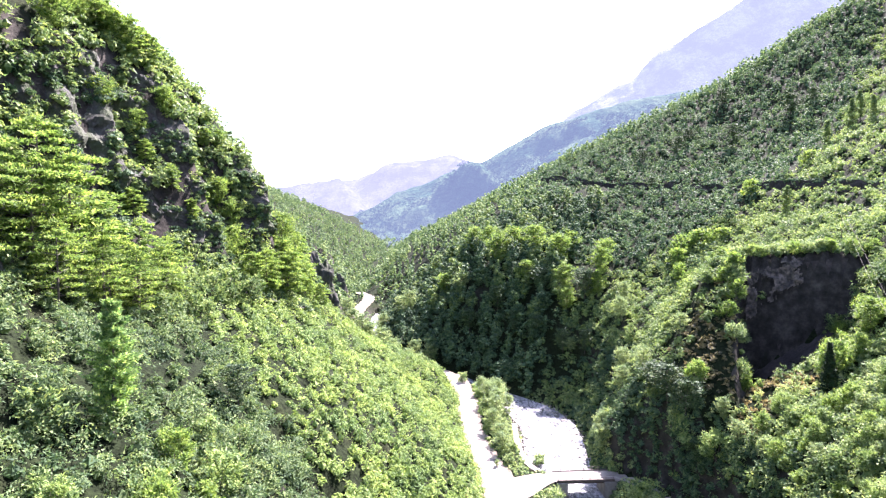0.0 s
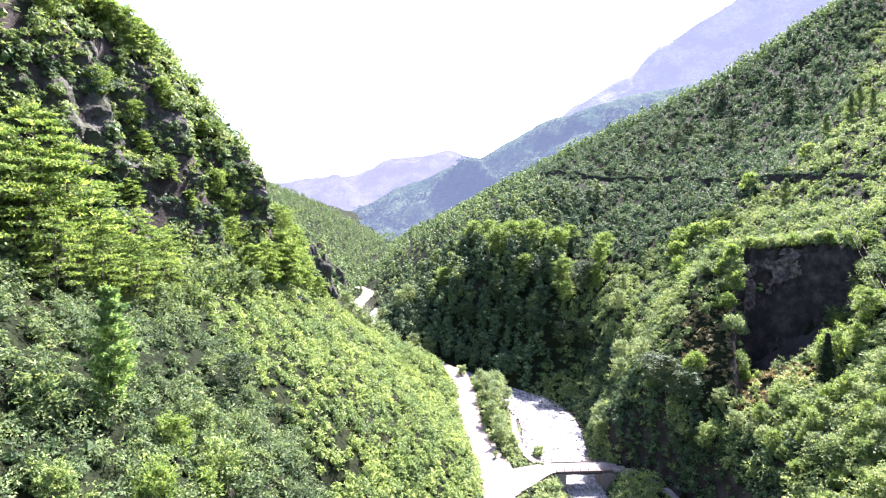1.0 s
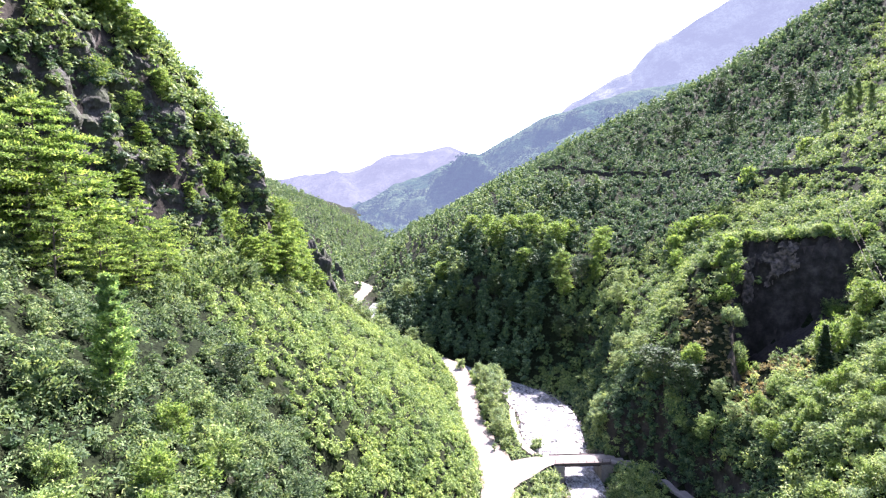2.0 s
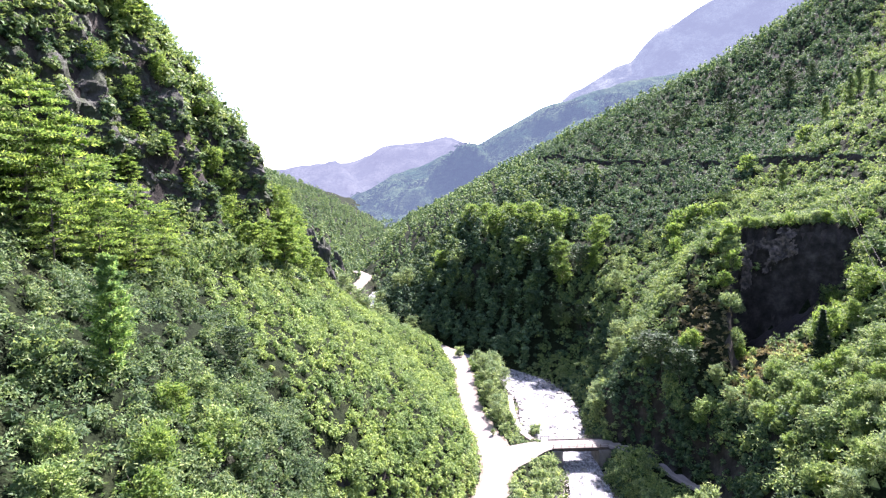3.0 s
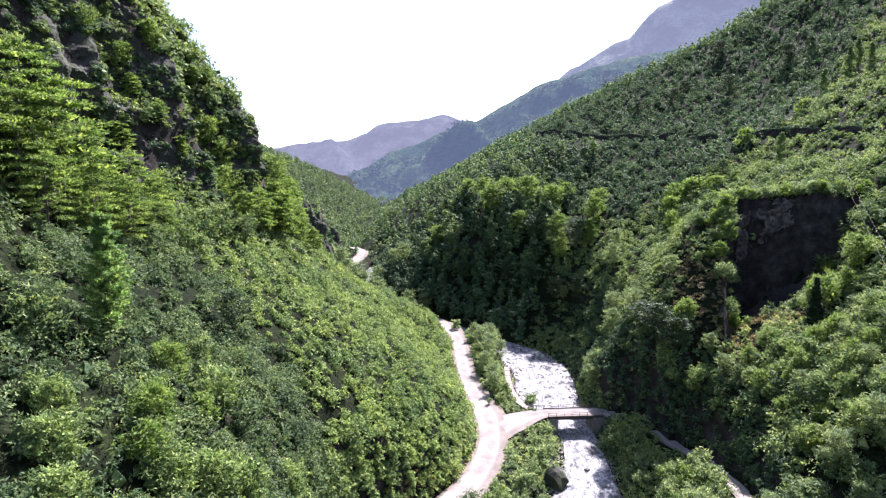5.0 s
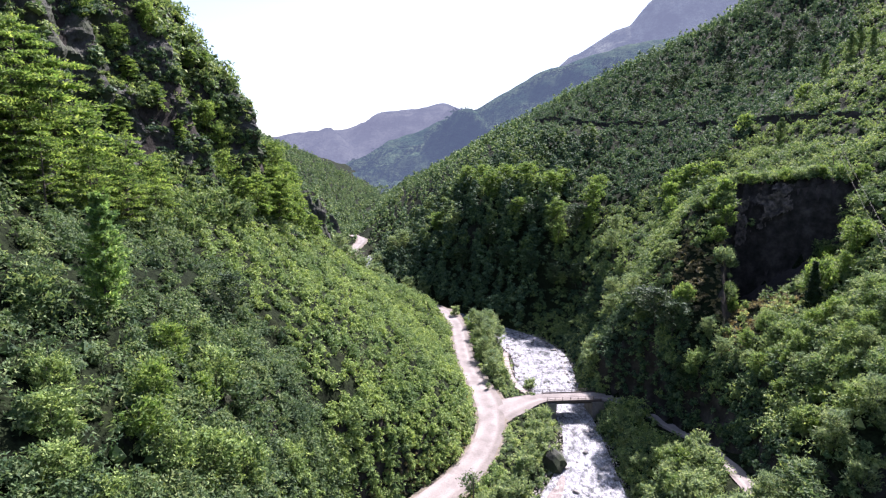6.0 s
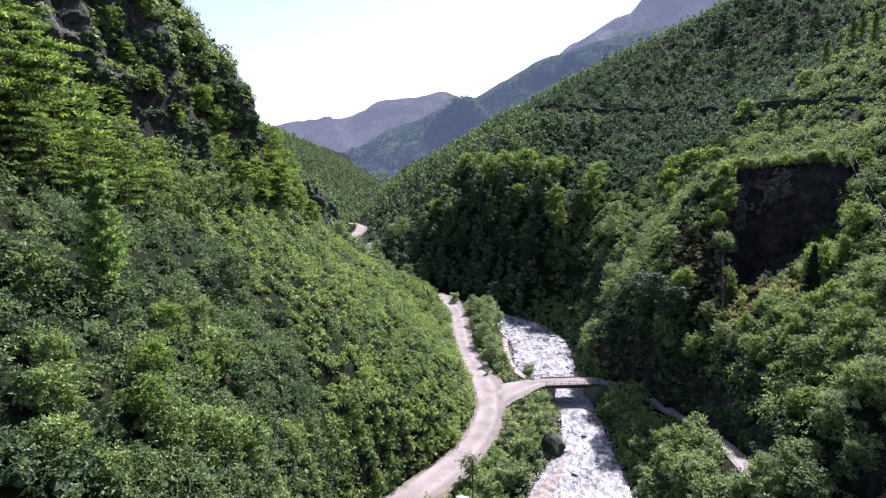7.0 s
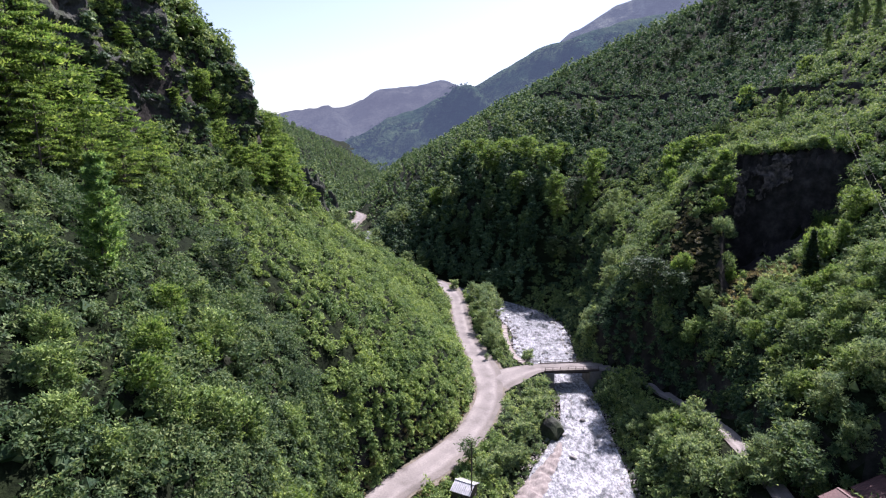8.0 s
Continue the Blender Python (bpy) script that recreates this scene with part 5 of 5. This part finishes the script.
def sheet_roof(name, x0, x1, y0, y1, z0, z1, material, parent, label=""):
    """Corrugated sheeting from an edge at x0, z0 to one at x1, z1."""
    bm = bmesh.new()
    ys = np.arange(y0, y1 + 0.01, 0.09)
    top, low = [], []
    for i, y in enumerate(ys):
        lift = 0.025 * math.sin(i * math.pi / 2)
        top.append([bm.verts.new((x0, y, z0 + lift)), bm.verts.new((x1, y, z1 + lift))])
        low.append([bm.verts.new((x0, y, z0 + lift - 0.04)), bm.verts.new((x1, y, z1 + lift - 0.04))])
    for a, b, c, d in zip(top, top[1:], low, low[1:]):
        bm.faces.new((a[0], a[1], b[1], b[0]))
        bm.faces.new((d[0], d[1], c[1], c[0]))
        bm.faces.new((a[0], b[0], d[0], c[0]))
        bm.faces.new((a[1], c[1], d[1], b[1]))
    return part(name, bm, material, parent, label)


def hut(name, wide, deep, eave, ridge, roof_material, label, overhang=0.35):
    """A timber hut with plank walls and a sheet roof of two slopes."""
    root = tagged(new(name), label, "building")
    w, d = wide / 2, deep / 2
    boxed("base", (-w - 0.1, w + 0.1, -d - 0.1, d + 0.1, -1.5, 0.25), CONCRETE, root, "rough concrete footing")
    for x, y, along in ((0, -d, "x"), (0, d, "x"), (-w, 0, "y"), (w, 0, "y")):
        side = new("wall")
        side.parent = root
        n = int((wide if along == "x" else deep) / 0.28)
        for i in range(n):
            u = -0.5 + (i + 0.5) / n
            t = 0.035 + random.uniform(-0.012, 0.012)
            if along == "x":
                cx, half = u * wide, wide / n / 2 - 0.012
                up = eave + (ridge - eave) * (1 - abs(cx) / w)
                boxed("plank", (cx - half, cx + half, y - t, y + t, 0.2, up - 0.06), TIMBER, side, bevel=0)
            else:
                cy, half = u * deep, deep / n / 2 - 0.012
                boxed("plank", (x - t, x + t, cy - half, cy + half, 0.2, eave - 0.05), TIMBER, side, bevel=0)
    drop = (ridge - eave) * overhang / w
    sheet_roof("roof", -w - overhang, 0.02, -d - overhang, d + overhang, eave - drop, ridge, roof_material, root)
    sheet_roof("roof", w + overhang, -0.02, -d - overhang, d + overhang, eave - drop, ridge, roof_material, root)
    boxed("ridge_cap", (-0.16, 0.16, -d - overhang, d + overhang, ridge + 0.01, ridge + 0.05), roof_material, root, bevel=0.01)
    return root


hut("house", 8.0, 7.5, 2.5, 3.8, RUST, "old timber house with a rust-red sheet metal roof").matrix_basis = pose(58.8, 61.0, 12.0, 0, 0, 8)
hut("outbuilding", 4.7, 4.9, 2.1, 2.9, RUST, "lower timber outbuilding with a faded red sheet roof").matrix_basis = pose(52.0, 60.8, 12.0, 0, 0, 8)
hut("shed", 3.6, 3.0, 2.0, 2.8, SHEET, "small roadside shed with a pale grey sheet metal roof").matrix_basis = pose(5.4, 87.4, -2.2, 0, 0, 62)


def utility_pole(x, y, tall, label, arm=1.2):
    root = tagged(new("utility_pole"), label, "pole")
    bm = bmesh.new()
    tube(bm, [(0, 0, -0.6), (0, 0, tall * 0.5), (0, 0, tall)], [0.13, 0.11, 0.08], 10)
    part("shaft", bm, TIMBER, root)
    if arm:
        boxed("crossarm", (-arm / 2, arm / 2, -0.05, 0.05, tall - 0.45, tall - 0.33), TIMBER, root, bevel=0.01)
        for u in (-0.45, 0.45):
            bm = bmesh.new()
            tube(bm, [(u * arm, 0, tall - 0.33), (u * arm, 0, tall - 0.22), (u * arm, 0, tall - 0.1)], [0.04, 0.055, 0.03], 8)
            part("insulator", bm, CONCRETE, root)
    root.matrix_basis = pose(x, y, float(height(np.array([x]), np.array([y]))[0]), 0, 0, 20)
    return root


utility_pole(6.4, 85.6, 11.8, "thin dark wooden pole beside the roadside shed", 0)
utility_pole(105, 149.2, 5.0, "short dark wooden pole on the shrubby hillside")
utility_pole(-59.3, 130.2, 5.0, "thin dark post on the cliff top", 0)


def cable(name, a, b, sag, label):
    bm = bmesh.new()
    pts = [(a[0] + (b[0] - a[0]) * u, a[1] + (b[1] - a[1]) * u, a[2] + (b[2] - a[2]) * u - sag * 4 * u * (1 - u)) for u in np.linspace(0, 1, 25)]
    tube(bm, pts, [0.014] * 25, 5)
    me = bpy.data.meshes.new(name)
    bm.to_mesh(me)
    bm.free()
    me.materials.append(CONCRETE)
    return tagged(new(name, me), label, "cable")


# stones in and beside the river
def stone_mesh(seed):
    bm = bmesh.new()
    bmesh.ops.create_icosphere(bm, subdivisions=2, radius=1.0)
    for v in bm.verts:
        n = noise.noise(v.co * 1.3 + Vector((seed * 9.1, 0, 0))) * 0.45 + noise.noise(v.co * 3 + Vector((0, seed * 5.3, 0))) * 0.15
        v.co *= 1 + n
        v.co.z *= 0.68
    me = bpy.data.meshes.new("boulder")
    bm.to_mesh(me)
    bm.free()
    me.materials.append(ROCK)
    return me


def crag(x, y, z, sx, sy, sz, seed, label):
    """A weathered buttress: fissured, stepped rock standing out of the slope."""
    bm = bmesh.new()
    bmesh.ops.create_icosphere(bm, subdivisions=5, radius=1.0)
    for v in bm.verts:
        q = Vector((v.co.x * sx, v.co.y * sy, v.co.z * sz))
        w = q + Vector((seed * 17.0, 0, 0))
        n = (noise.voronoi(Vector((w.x * 0.3, w.y * 0.3, w.z * 0.13)))[0][0] - 0.35) * 0.55 + noise.noise(w * 0.22) * 0.3 + noise.noise(w * 0.9) * 0.1
        v.co = q * (1 + n)
    me = bpy.data.meshes.new("rock_buttress")
    bm.to_mesh(me)
    bm.free()
    me.materials.append(CLIFF)
    ob = new("rock_buttress", me)
    ob.matrix_basis = pose(x, y, z, 0, 0, seed * 50)
    return tagged(ob, label, "rock")


for i, (x, y, z, sx, sy, sz) in enumerate(((-60, 285, 27, 4, 4, 12), (-66, 283, 36, 5, 4, 9), (-57, 287, 17, 3.5, 3.5, 9), (-62, 338, 17, 4, 4, 9), (-70, 336, 26, 5, 4, 8))):
    crag(x, y, z, sx, sy, sz, i, "grey fissured rock buttress rising out of the wooded valley side")
STONES = [stone_mesh(i) for i in range(6)]
outcrop = new("rock_outcrop", STONES[2].copy())
outcrop.data.materials[0] = CLIFF
outcrop.matrix_basis = pose(25.9, 114.6, -4.2, 0, 0, 30) @ Matrix.Diagonal((2.4, 3.2, 3.6, 1))
tagged(outcrop, "dark rounded rock outcrop at the river bend", "rock")
random.seed(8)
rv = COURSES["river"]
for i in range(150):
    c = rv[random.randrange(12, len(rv))]
    if not 84 < c[1] < 200:
        continue
    k = rv[np.argmin(np.hypot(rv[:, 0] - c[0], rv[:, 1] - c[1] - 1.5))]
    t = Vector((k[0] - c[0], k[1] - c[1], 0)).normalized()
    side = random.choice((-1, 1)) * (random.uniform(0.36, 0.56) if random.random() < 0.75 else random.uniform(0, 0.36)) * c[3]
    if 142 < c[1] < 190 and side < 0 and random.random() < 0.6:
        side = -side
    r = random.uniform(0.25, 0.75) * (1.35 if random.random() < 0.15 else 1)
    ob = new("boulder", STONES[i % 6])
    ob.matrix_basis = pose(c[0] + t.y * side, c[1] - t.x * side, c[2] + random.uniform(-0.12, 0.1), 0, 0, random.uniform(0, 360)) @ Matrix.Diagonal((r, r * random.uniform(0.8, 1.3), r, 1))
    tagged(ob, "grey rounded river boulder at the water", "boulder", "river boulders")


for i in range(90):
    y = random.uniform(143, 192)
    c = rv[np.argmin(np.abs(rv[:, 1] - y))]
    side = random.choice((-1, 1, 1)) * random.uniform(0.34, 0.5) * c[3]
    r = random.uniform(0.2, 0.6)
    ob = new("boulder", STONES[i % 6])
    ob.matrix_basis = pose(c[0] + side, y, c[2] + random.uniform(-0.1, 0.12), 0, 0, random.uniform(0, 360)) @ Matrix.Diagonal((r, r * random.uniform(0.8, 1.4), r, 1))
    tagged(ob, "grey river stone lying in the shallows", "boulder", "river boulders")


def shingle(name, x0, x1, y0, y1, n, lift, label):
    """Loose pebbles on the river margin: low pyramids of stone."""
    rng = np.random.default_rng(n)
    x, y = rng.uniform(x0, x1, n), rng.uniform(y0, y1, n)
    d, h, w = near_course(x, y, "river")
    m = (d > w / 2 - 3.0) & (d < w / 2 + 2.6)
    x, y, h = x[m], y[m], h[m]
    z = np.maximum(height(x, y), h - 0.05) + lift
    r = rng.uniform(0.09, 0.3, len(x))
    c = np.stack([x, y, z], 1)
    nrm = unit(rng.normal(size=c.shape) * 0.35 + [0, 0, 1])
    return tagged(new(name, quads_mesh(name, leaf_quads(c, nrm, r, rng, 0.8, 0.5), GRAVEL)), label, "gravel", kind="stuff")


shingle("river_gravel", 10, 50, 84, 200, 26000, 0.04, "pale grey and pinkish gravel along the river margins")


cable("cable", (105.5, 149.0, 65.9), (38, 30, 38.5), 1.0, "thin pale overhead cable crossing the hillside")
cable("cable", (104.5, 149.4, 65.9), (36.8, 30.6, 38.5), 1.0, "thin pale overhead cable crossing the hillside")
